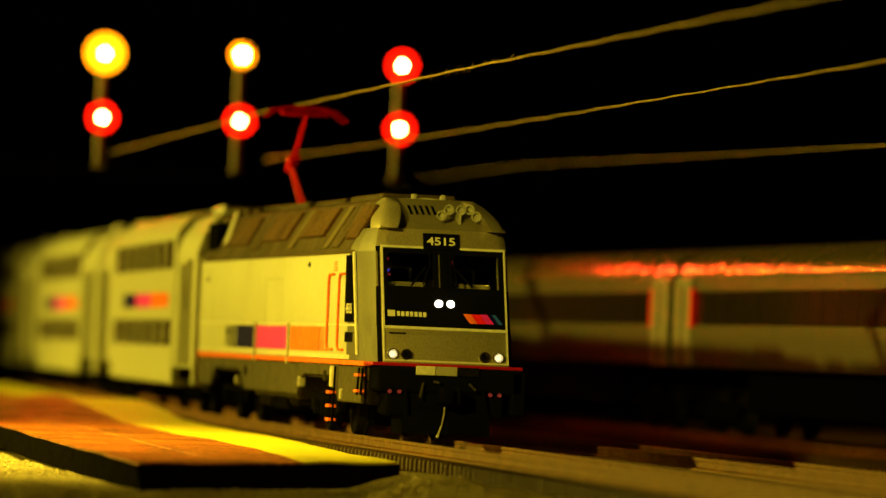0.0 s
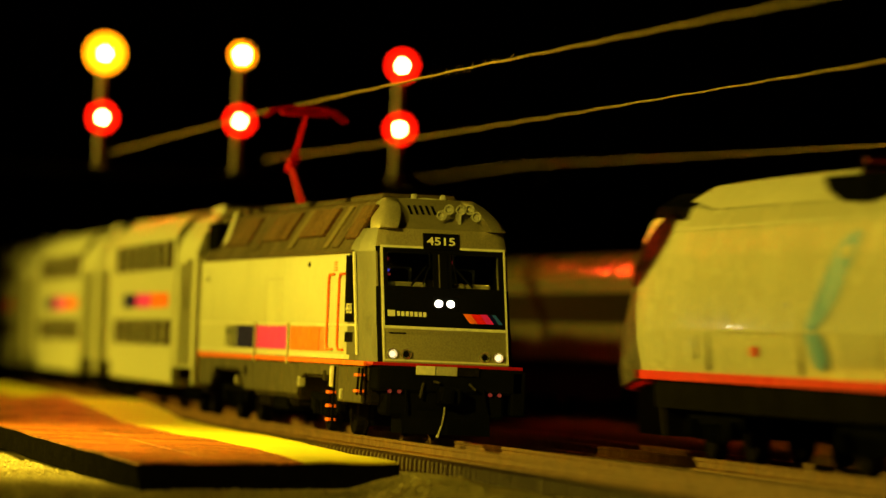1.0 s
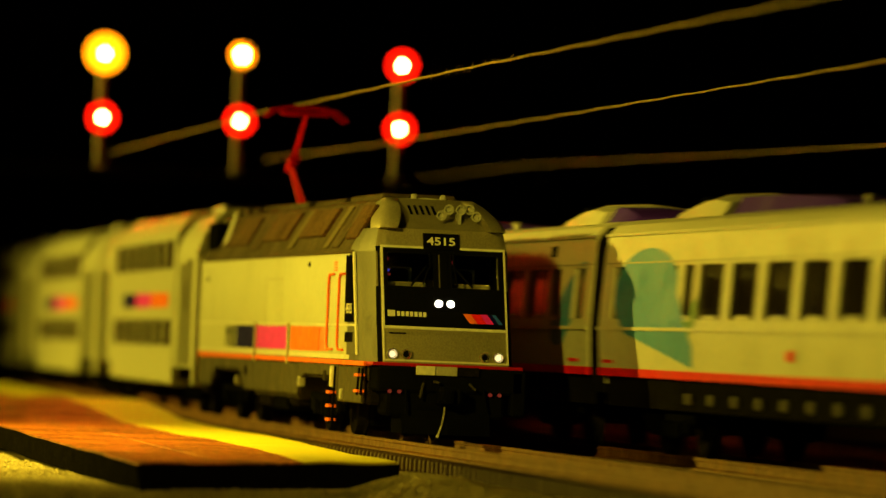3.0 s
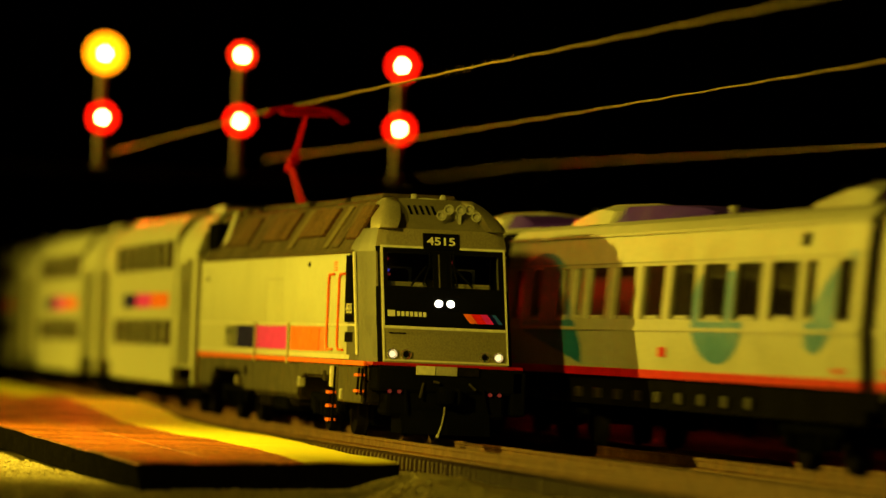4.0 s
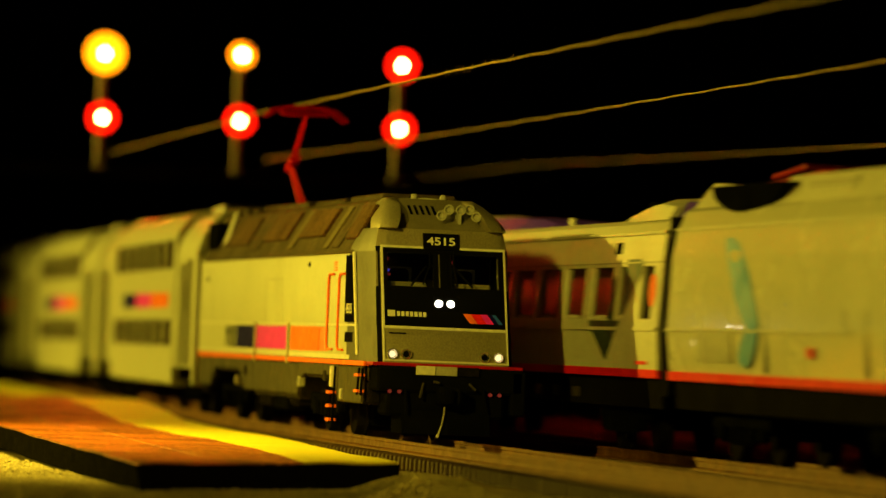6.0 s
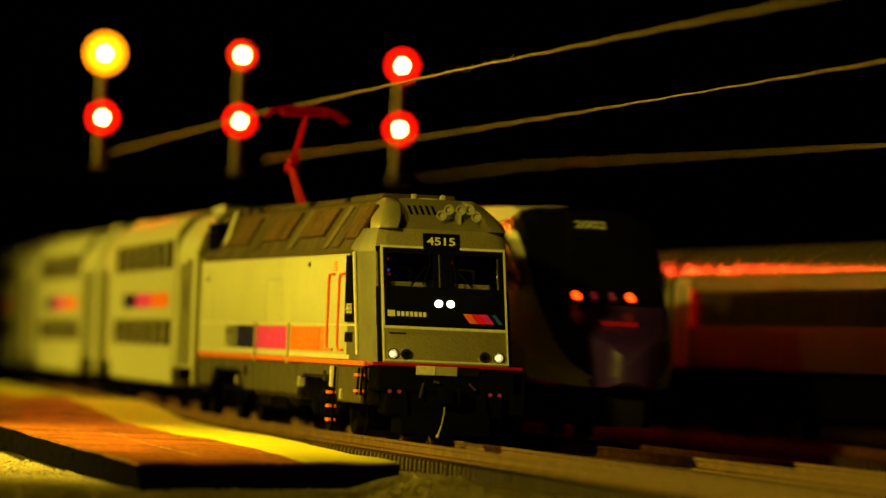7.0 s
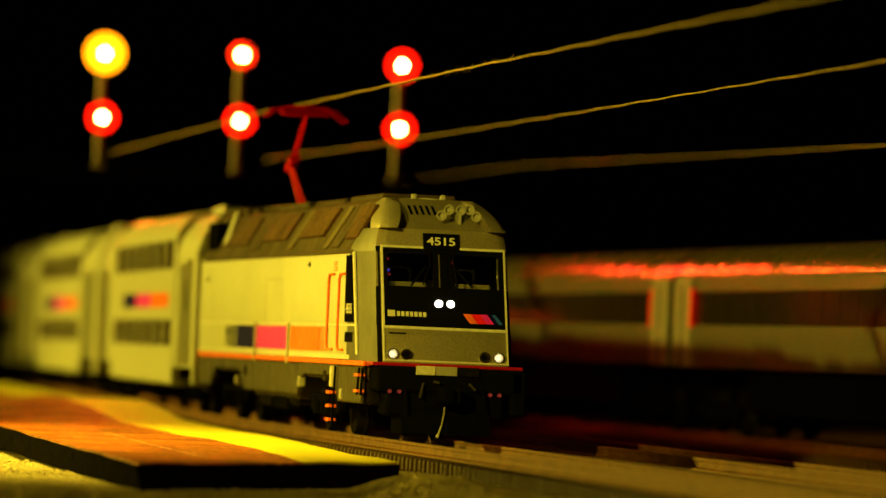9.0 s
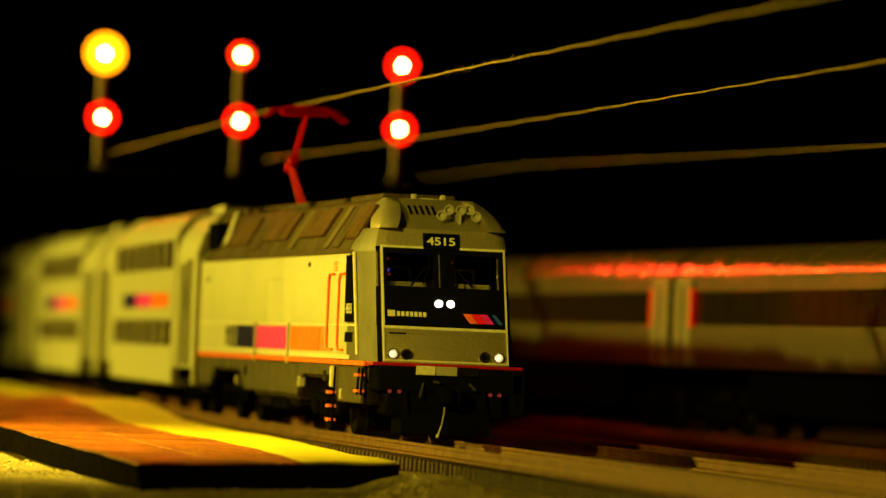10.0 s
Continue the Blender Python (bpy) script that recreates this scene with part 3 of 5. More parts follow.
    for z0, z1, ya, yb in ((0.0237, 0.0243, -0.0134, 0.0134), (0.0410, 0.0415, -0.0134, -0.0043), (0.0410, 0.0415, 0.0036, 0.0134)):
        front(bm, ya, yb, z0, z1, -0.0004, 0.0003)
    for s in (-1, 1):
        front(bm, s * 0.0131, s * 0.0135, 0.0237, 0.0415, -0.0004, 0.00035)
        front(bm, s * 0.0132, s * 0.0135, 0.0172, 0.0237, -0.0004, 0.00025)
    front(bm, -0.0135, 0.0135, 0.0168, 0.0172, -0.0004, 0.00028)
    part("trim_line", bm, WHITE, lo, "thin white outline")
    bm = nb()
    front(bm, -0.0043, 0.0036, 0.0409, 0.0444, -0.0006, 0.0006, 0.0001)
    nbrd = part("number_board", bm, BLACK_GLOSS, lo, "black board with pale road number")
    m = Matrix.Translation(nose(0.00062, -0.00035, 0.0426)) @ Matrix.Rotation(-math.atan(0.385), 4, "Y") @ Matrix(((0, 0, 1, 0), (1, 0, 0, 0), (0, 1, 0, 0), (0, 0, 0, 1)))
    lettering("4515", 0.0025, WHITE, nbrd, m @ Matrix.Diagonal((1.25, 1, 1, 1)), "road_number")
    # cab interior behind the glass
    part("cab_floor", box(nb(), -0.010, 0.0105, -0.0135, 0.0135, 0.0316, 0.0325), BLACK, lo)
    part("cab_back_wall", box(nb(), -0.011, -0.0098, -0.0140, 0.0140, 0.0325, 0.0402), FRAME_GREY, lo)
    for y in (-0.0072, 0.0068):
        part("cab_seat", box(nb(), -0.006, -0.003, y - 0.0022, y + 0.0022, 0.0326, 0.0368, 0.001, 2), BLACK, lo)
        part("cab_desk", box(nb(), 0.002, 0.0068, y - 0.0042, y + 0.0042, 0.0325, 0.0338, 0.0004), CAB_GREY, lo, "pale grey driver's desk")
        part("cab_panel", box(nb(), -0.0095, -0.008, y - 0.0030, y + 0.0036, 0.0326, 0.0372, 0.0003), GREY_PLASTIC, lo)
    for y, z, mm in ((-0.0118, 0.0385, DOT_RED), (-0.0118, 0.0361, DOT_BLUE), (-0.0116, 0.0352, DOT_RED), (0.0022, 0.0383, DOT_RED)):
        part("indicator", box(nb(), nose(-0.0015, y, z)[0], nose(-0.0011, y, z)[0], y - 0.0003, y + 0.0003, z - 0.00025, z + 0.00025), mm, lo)
    # wipers
    for y0, y1, yp in ((-0.0046, -0.0072, -0.0030), (0.0028, 0.0062, 0.0022)):
        bm = nb()
        rod(bm, nose(0.0006, yp - 0.0008 * (y1 < 0), 0.0372), nose(0.0007, y1, 0.0330), 0.00026, n=6)
        rod(bm, nose(0.0006, yp, 0.0376), nose(0.0007, y0, 0.0334), 0.00020, n=6)
        rod(bm, nose(0.0005, yp, 0.0402), nose(0.0006, yp, 0.0366), 0.0002, n=6)
        part("wiper", bm, BLACK, lo)
    # lamps
    for y in (-0.00128, 0.00130):
        bm = nb()
        x, _, z = nose(0, y, 0.0293)
        loft(bm, [[(x + px, y + pr * math.cos(2 * math.pi * i / 18), z + pr * math.sin(2 * math.pi * i / 18)) for i in range(18)] for px, pr in ((0.0, 0.00082), (0.0005, 0.00082), (0.0009, 0.0005), (0.0010, 0.0002))])
        part("headlight", bm, LAMP_WHITE, lo, "lit white headlight", smooth=50)
    bm = nb()
    front(bm, -0.0026, 0.0032, 0.0277, 0.0309, -0.0003, 0.0003, 0.00015)
    part("headlight_housing", bm, BLACK, lo)
    for y, lit in ((-0.01164, True), (-0.00872, False), (0.00828, False), (0.01122, True)):
        x, _, z = nose(0, y, 0.0183)
        bm = nb()
        n = 20
        prof = [(-0.0005, 0.00112), (0.0007, 0.00122), (0.0009, 0.00118), (0.0009, 0.00092), (0.0005, 0.00078)]
        loft(bm, [[(x + px, y + pr * math.cos(2 * math.pi * i / n), z + pr * math.sin(2 * math.pi * i / n)) for i in range(n)] for px, pr in prof])
        rim = part("ditch_light", bm, CHROME, lo, "round lamp in a chrome rim", smooth=40)
        bm = nb()
        rod(bm, (x + 0.0002, y, z), (x + 0.0008, y, z), 0.00076, 0.00062, n=16)
        part("lens", bm, LAMP_WARM if lit else BLACK, rim)
    # badge bars and colour flash on the nose
    for y0, y1, z0, z1, mm in ((-0.0124, -0.0108, 0.0263, 0.0276, WHITE), (-0.0104, -0.0038, 0.0264, 0.0274, WHITE), (-0.0122, -0.0086, 0.0226, 0.0229, FRAME_GREY)):
        bm = nb()
        if y1 - y0 > 0.005:
            k = 7
            for i in range(k):
                w = (y1 - y0) / k
                front(bm, y0 + i * w, y0 + (i + 0.72) * w, z0, z1, 0.0, 0.0003)
        else:
            front(bm, y0, y1, z0, z1, 0.0, 0.0003)
        part("nose_badge", bm, mm, lo, "small pale badge bar")
    cols = (ORANGE, RED, MAGENTA, NAVY, BLUE)
    ys = (0.0039, 0.0056, 0.0076, 0.0092, 0.0102, 0.0111)
    for i, mm in enumerate(cols):
        bm = nb()
        loft(bm, [[nose(o, ys[i], 0.0274), nose(o, ys[i + 1] - 0.00004, 0.0274), nose(o, ys[i + 1] + 0.0014, 0.0254), nose(o, ys[i] + 0.00144, 0.0254)] for o in (0.0, 0.00032)])
        part("colour_flash", bm, mm, lo, "slanted colour stripe")
    # side: stripes, colour blocks, door, rails
    bm = nb()
    box(bm, -0.235, 0.0095, -0.0165, 0.0165, 0.0155, 0.0165, 0.0001)
    part("front_sill", box(nb(), 0.0095, 0.0180, -0.0160, 0.0164, 0.0158, 0.0165, 0.0001), DARK_RED, lo, "dark red front sill")
    part("sill_stripe", bm, ORANGE, lo, "orange sill stripe")
    for s in (1,):
        plate(lo, "sill_line", rect(-0.2355, -0.0100, 0.0167, 0.0177), SIDE, WHITE)
        plate(lo, "belt_line", rect(-0.2355, -0.0040, 0.0239, 0.0244), SIDE, WHITE)
    plate(lo, "colour_block", rect(-0.171, -0.1425, 0.0182, 0.0236), SIDE, NAVY, label="navy block")
    plate(lo, "colour_block", rect(-0.137, -0.0935, 0.0182, 0.0236), SIDE, MAGENTA, label="magenta block")
    plate(lo, "colour_block", rect(-0.089, -0.0500, 0.0182, 0.0236), SIDE, ORANGE, label="orange block")
    for i in range(5):
        plate(lo, "colour_block", rect(-0.0492 + i * 0.0025, -0.0480 + i * 0.0025 - i * 0.00016, 0.0182, 0.0236), SIDE, ORANGE)
    for i in range(7):
        plate(lo, "colour_block", rect(-0.174 - i * 0.0026, -0.1728 - i * 0.0026 - i * 0.00014, 0.0182, 0.0236), SIDE, FRAME_GREY)
        plate(lo, "colour_block", rect(-0.1385 - i * 0.0012 * 0.5, -0.1380 - i * 0.0012 * 0.5, 0.0182, 0.0236), SIDE, MAGENTA)
    for x in (-0.1405, -0.0912):
        bm = nb()
        box(bm, x - 0.0005, x + 0.0005, SIDE - 0.0006, SIDE, 0.0150, 0.0245, 0.0001)
        part("side_strap", bm, SILVER, lo)
    # access panel joints in the flank
    for x0, x1, z0, z1 in ((-0.128, -0.104, 0.0246, 0.0345), (-0.230, -0.215, 0.0246, 0.0370)):
        for a in (rect(x0, x0 + 0.0003, z0, z1), rect(x1, x1 + 0.0003, z0, z1), rect(x0, x1, z1, z1 + 0.0003)):
            plate(lo, "panel_joint", a, SIDE, GREY_PLASTIC, 0.00005)
    for x, z in ((-0.222, 0.0352), (-0.066, 0.0377), (-0.186, 0.0220)):
        part("side_fitting", rod(nb(), (x, SIDE - 0.0004, z), (x, SIDE + 0.0003, z), 0.0006, n=10), FRAME_GREY, lo)
    # cab side window strip and bars of writing under it
    plate(lo, "side_window", [(-0.0170, 0.0248), (-0.0040, 0.0248), (-0.0104, 0.0393), (-0.0178, 0.0393)], SIDE, BLACK_GLOSS, 0.0002, "black cab side window")
    plate(lo, "window_trim", [(-0.0012, 0.0178), (0.0006, 0.0178), (-0.0080, 0.0400), (-0.0100, 0.0400)], SIDE, WHITE, 0.00025)
    m = Matrix.Translation((-0.0118, SIDE - 0.00022, 0.0276)) @ Matrix.Rotation(math.pi / 2, 4, "X")
    lettering("4515", 0.0030, WHITE, lo, m @ Matrix.Diagonal((1.25, 1, 1, 1)), "side_number")
    for i in range(6):
        plate(lo, "writing_bar", rect(-0.0165 + i * 0.0017, -0.0154 + i * 0.0017, 0.0204, 0.0226), SIDE, FRAME_GREY, 0.0001)
    for i in range(4):
        plate(lo, "writing_bar", rect(-0.0335, -0.0290, 0.0360 + i * 0.0006, 0.0363 + i * 0.0006), SIDE, ORANGE, 0.0001)
    for x0 in (-0.0385, -0.0250):
        bm = nb()
        y = SIDE - 0.0003
        pts = [(x0 + 0.0075, 0.0187), (x0 + 0.0012, 0.0187), (x0, 0.0198), (x0, 0.0343), (x0 + 0.0012, 0.0353), (x0 + 0.0065, 0.0353)]
        for a, b in zip(pts, pts[1:]):
            rod(bm, (a[0], y, a[1]), (b[0], y, b[1]), 0.00028, n=6)
        part("door_outline", bm, ORANGE, lo, "red-orange grab rail")
    # roof hatches on the sloping side, and equipment on top
    def slope(x, y, z):
        """y is height up the slope from the cantrail, z lifts off it; camera side."""
        u = y / 0.0121
        return (x, -(0.0159 - 0.0051 * u) - z * 0.906, 0.0402 + 0.0110 * u + z * 0.42)

    def hatch(x0, x1, u0, u1, h, mat, lean=0.0, nm="roof_hatch"):
        for s in (1, -1):
            bm = nb()
            box(bm, x0, x1, u0, u1, -0.0003, h, 0.00025, shear=lambda x, y, z: (lambda p: (p[0] + lean * (y - u0), s * p[1], p[2]))(slope(x, y, z)))
            part(nm, bm, mat, lo)
    for x0, x1, u0, u1, h, mm, ln in ((-0.205, -0.170, 0.0035, 0.0112, 0.0006, ROOF_PANEL, 0.6), (-0.164, -0.150, 0.0020, 0.0112, 0.0004, ROOF, 0.8), (-0.146, -0.112, 0.0040, 0.0112, 0.0007, ROOF_PANEL, 0.9),
                                      (-0.104, -0.097, 0.0015, 0.0115, 0.0005, ROOF_STRIP, 0.9), (-0.093, -0.060, 0.0042, 0.0112, 0.0008, ROOF_PANEL, 0.9), (-0.053, -0.047, 0.0010, 0.0115, 0.0005, ROOF_STRIP, 0.9),
                                      (-0.042, -0.033, 0.0010, 0.0115, 0.0004, ROOF, 0.9), (-0.028, -0.013, 0.0030, 0.0112, 0.0007, ROOF_PANEL, 0.5)):
        hatch(x0, x1, u0, u1, h, mm, ln)
    part("roof_gutter", box(nb(), -0.235, -0.010, -0.0166, -0.0156, 0.0398, 0.0404, 0.0001), ROOF, lo)
    part("roof_gutter", box(nb(), -0.235, -0.010, 0.0156, 0.0166, 0.0398, 0.0404, 0.0001), ROOF, lo)
    for x0, x1, h in ((-0.228, -0.214, 0.0012), (-0.206, -0.196, 0.0008), (-0.165, -0.120, 0.0010), (-0.110, -0.070, 0.0007), (-0.062, -0.022, 0.0009)):
        part("roof_cover", box(nb(), x0, x1, -0.0082, 0.0082, 0.0518, 0.0525 + h, 0.0004), ROOF, lo)
    part("roof_insulator", rod(nb(), (-0.212, -0.0125, 0.0440), (-0.210, -0.0105, 0.0525), 0.0020, 0.0014, n=10), GREY_PLASTIC, lo)
    # a solid black box stands in for the dark hole in the roof
    part("dark_recess_block", box(nb(), -0.2355, -0.2180, -0.0150, -0.0098, 0.0425, 0.0500, 0.0006), BLACK, lo)
    # pantograph, raised to the wire; the signals' red light is in its paint
    bx, pan = -0.183, None
    bm = nb()
    rod(bm, (bx, 0.001, 0.0535), (bx - 0.018, 0.0005, 0.0650), 0.0011, 0.0009, n=10)
    rod(bm, (bx + 0.006, 0.001, 0.0535), (bx - 0.015, 0.0005, 0.0640), 0.0004, n=6)
    rod(bm, (bx - 0.020, 0.0005, 0.0640), (bx - 0.012, 0.0005, 0.0665), 0.0014, n=10)
    pan = part("pantograph_lower_arm", bm, PANTO_LIT_RED, lo, "pantograph arm, red signal light in its colour", smooth=40)
    bm = nb()
    rod(bm, (bx - 0.018, 0.0005, 0.0650), (bx + 0.003, 0.0005, 0.0772), 0.0007, 0.0005, n=8)
    rod(bm, (bx - 0.014, 0.0005, 0.0648), (bx + 0.004, 0.0005, 0.0768), 0.0003, n=6)
    part("pantograph_upper_arm", bm, PANTO_LIT_RED, lo, "pantograph arm, red signal light in its colour", smooth=40)
    bm = nb()
    for dx in (-0.0035, 0.0035):
        pts = [(-0.0098, 0.0762), (-0.0078, 0.0779), (-0.004, 0.0786), (0.004, 0.0786), (0.0075, 0.0778), (0.0105, 0.0752)]
        for a, b in zip(pts, pts[1:]):
            rod(bm, (bx + 0.003 + dx, a[0], a[1]), (bx + 0.003 + dx, b[0], b[1]), 0.0005, n=6)
    for y in (-0.005, 0.005):
        rod(bm, (bx - 0.0005, y, 0.0785), (bx + 0.0065, y, 0.0785), 0.0004, n=6)
    box(bm, bx + 0.0015, bx + 0.0045, -0.006, 0.006, 0.0766, 0.0776, 0.0003)
    part("pantograph_head", bm, PANTO_LIT_RED, lo, "collector head under the wire, red signal light in its colour")
    part("pantograph_base", box(nb(), bx - 0.012, bx + 0.012, -0.007, 0.007, 0.0525, 0.0538, 0.0004), ROOF, lo)
    # underframe
    bm = nb()
    box(bm, -0.146, -0.082, -0.0152, 0.0152, 0.0068, 0.0154, 0.0006)
    box(bm, -0.2355, 0.0100, -0.0150, 0.0150, 0.0122, 0.0155, 0.0003)
    part("underframe", bm, FRAME_PANEL, lo)
    for x0, x1, z0, z1, mm in ((-0.140, -0.122, 0.0045, 0.0120, FRAME_GREY), (-0.118, -0.098, 0.0040, 0.0118, BLACK), (-0.094, -0.084, 0.0052, 0.0120, FRAME_GREY), (-0.235, -0.224, 0.006, 0.0122, FRAME_GREY), (-0.016, 0.0085, 0.0072, 0.0124, FRAME_GREY)):
        part("equipment_box", box(nb(), x0, x1, -0.0150, 0.0150, z0, z1, 0.0006), mm, lo)
    for s in (-1, 1):
        for x0, x1, z0 in ((-0.2352, -0.214, 0.0082), (-0.158, -0.078, 0.0080), (-0.024, 0.0060, 0.0074)):
            part("side_skirt", box(nb(), x0, x1, s * 0.0152, s * 0.0161, z0, 0.0154, 0.0003), SKIRT, lo, "olive-grey side skirt")
        for x0, x1 in ((-0.2138, -0.1582), (-0.0778, -0.0242)):
            bm = nb()
            xs = [x0 + (x1 - x0) * i / 16 for i in range(17)]
            zs = [0.0080 + 0.0050 * min(1.0, 1.5 * math.sin(math.pi * i / 16) ** 0.5) for i in range(17)]
            loft(bm, [[(x, s * 0.0152, z), (x, s * 0.0161, z), (x, s * 0.0161, 0.0154), (x, s * 0.0152, 0.0154)] for x, z in zip(xs, zs)])
            part("wheel_arch", bm, SKIRT, lo, "olive-grey skirt arched over the bogie")
    bogie(lo, -0.052, 0.033)
    bogie(lo, -0.186, 0.033)
    # black boxes added to block the red-lit ground seen underneath
    for x in (-0.186, -0.052):
        for dx in (-0.0165, 0.0165):
            part("underside_blocker", box(nb(), x + dx - 0.007, x + dx + 0.007, -0.0078, 0.0078, 0.0022, 0.0100, 0.0010), BLACK, lo)
    for x, zs in ((-0.0275, (0.0030, 0.0060, 0.0090)), (0.0068, (0.0098, 0.0132))):
        bm = nb()
        for dx in (-0.0022, 0.0022):
            rod(bm, (x + dx, -0.0168, min(zs) - 0.0006), (x + dx, -0.0165, 0.0150), 0.00028, n=6)
        st = part("ladder", bm, BLACK, lo)
        for z in zs:
            part("step", box(nb(), x - 0.0023, x + 0.0023, -0.0176, -0.0160, z, z + 0.0006), ORANGE, st, "orange step edge")
    part("sand_pipe", rod(nb(), (-0.0290, -0.0164, 0.0105), (-0.0288, -0.0164, 0.0150), 0.0007, n=8), WHITE, lo)
    for i, (x, z) in enumerate(((-0.205, 0.0112), (-0.168, 0.0100), (-0.155, 0.0125), (-0.074, 0.0110), (-0.040, 0.0128), (-0.018, 0.0090))):
        part("valve", box(nb(), x - 0.0009, x + 0.0009, -0.0166, -0.0150, z - 0.0011, z + 0.0012, 0.0002), GREY_PLASTIC if i % 2 else FRAME_PANEL, lo)
    # front end
    bm = nb()
    box(bm, 0.008, 0.0185, -0.0150, 0.0166, 0.0104, 0.0158, 0.0005)
    box(bm, 0.006, 0.0180, -0.0126, 0.0126, 0.0052, 0.0106, 0.0006)
    part("buffer_beam", bm, BLACK, lo)
    bm = nb()
    loft(bm, [[(0.012, -0.0105, z), (x, -0.0095, z), (x + 0.002, 0.0, z), (x, 0.0095, z), (0.012, 0.0105, z)] for z, x in ((0.0016, 0.0195), (0.0050, 0.0185), (0.0066, 0.0178))])
    part("pilot_plough", bm, BLACK, lo)
    part("front_step", box(nb(), 0.010, 0.0185, 0.0140, 0.0172, 0.0060, 0.0155, 0.0004), BLACK, lo)
    for y0, y1, mm in ((-0.0068, -0.0027, WHITE), (-0.0025, 0.0020, SILVER_DULL), (0.0022, 0.0068, FRAME_GREY)):
        part("end_plate", box(nb(), 0.0184, 0.0192, y0, y1, 0.0141, 0.0160, 0.0001), mm, lo)
    for y in (-0.0123, -0.0102, 0.0094, 0.0114):
        part("marker_lamp", rod(nb(), (0.0183, y, 0.0104), (0.0190, y, 0.0104), 0.00042, n=10), DOT_RED, lo, "dim red marker lamp")
    bm = nb()
    box(bm, 0.017, 0.0215, -0.0022, 0.0022, 0.0076, 0.0118, 0.0006)
    box(bm, 0.021, 0.0262, -0.0024, 0.0004, 0.0080, 0.0116, 0.0009, 2)
    box(bm, 0.021, 0.0245, 0.0009, 0.0024, 0.0080, 0.0116, 0.0006)
    part("coupler", bm, BLACK, lo, "black knuckle coupler")
    bm = nb()
    pts = [(0.0200, -0.0006, 0.0078), (0.0212, -0.0009, 0.0060), (0.0216, -0.0014, 0.0036), (0.0217, -0.0021, 0.0016)]
    for a, b in zip(pts, pts[1:]):
        rod(bm, a, b, 0.0002, n=6)
    rod(bm, pts[-1], (0.0217, -0.0023, 0.0010), 0.0004, n=8)
    part("brake_hose", bm, SILVER_DULL, lo, "thin pale brake hose")
    for y0, z0, y1, z1 in ((-0.0052, 0.0124, -0.0060, 0.0092), (0.0046, 0.0126, 0.0060, 0.0112), (-0.0030, 0.0128, -0.0018, 0.0125), (-0.0090, 0.0110, -0.0088, 0.0060), (0.0078, 0.0115, 0.0082, 0.0068)):
        part("hose", rod(nb(), (0.0192, y0, z0), (0.0200, y1, z1), 0.0003, n=6), BLACK if abs(y0) > 0.007 else FRAME_PANEL, lo)
    return lo


build_loco()


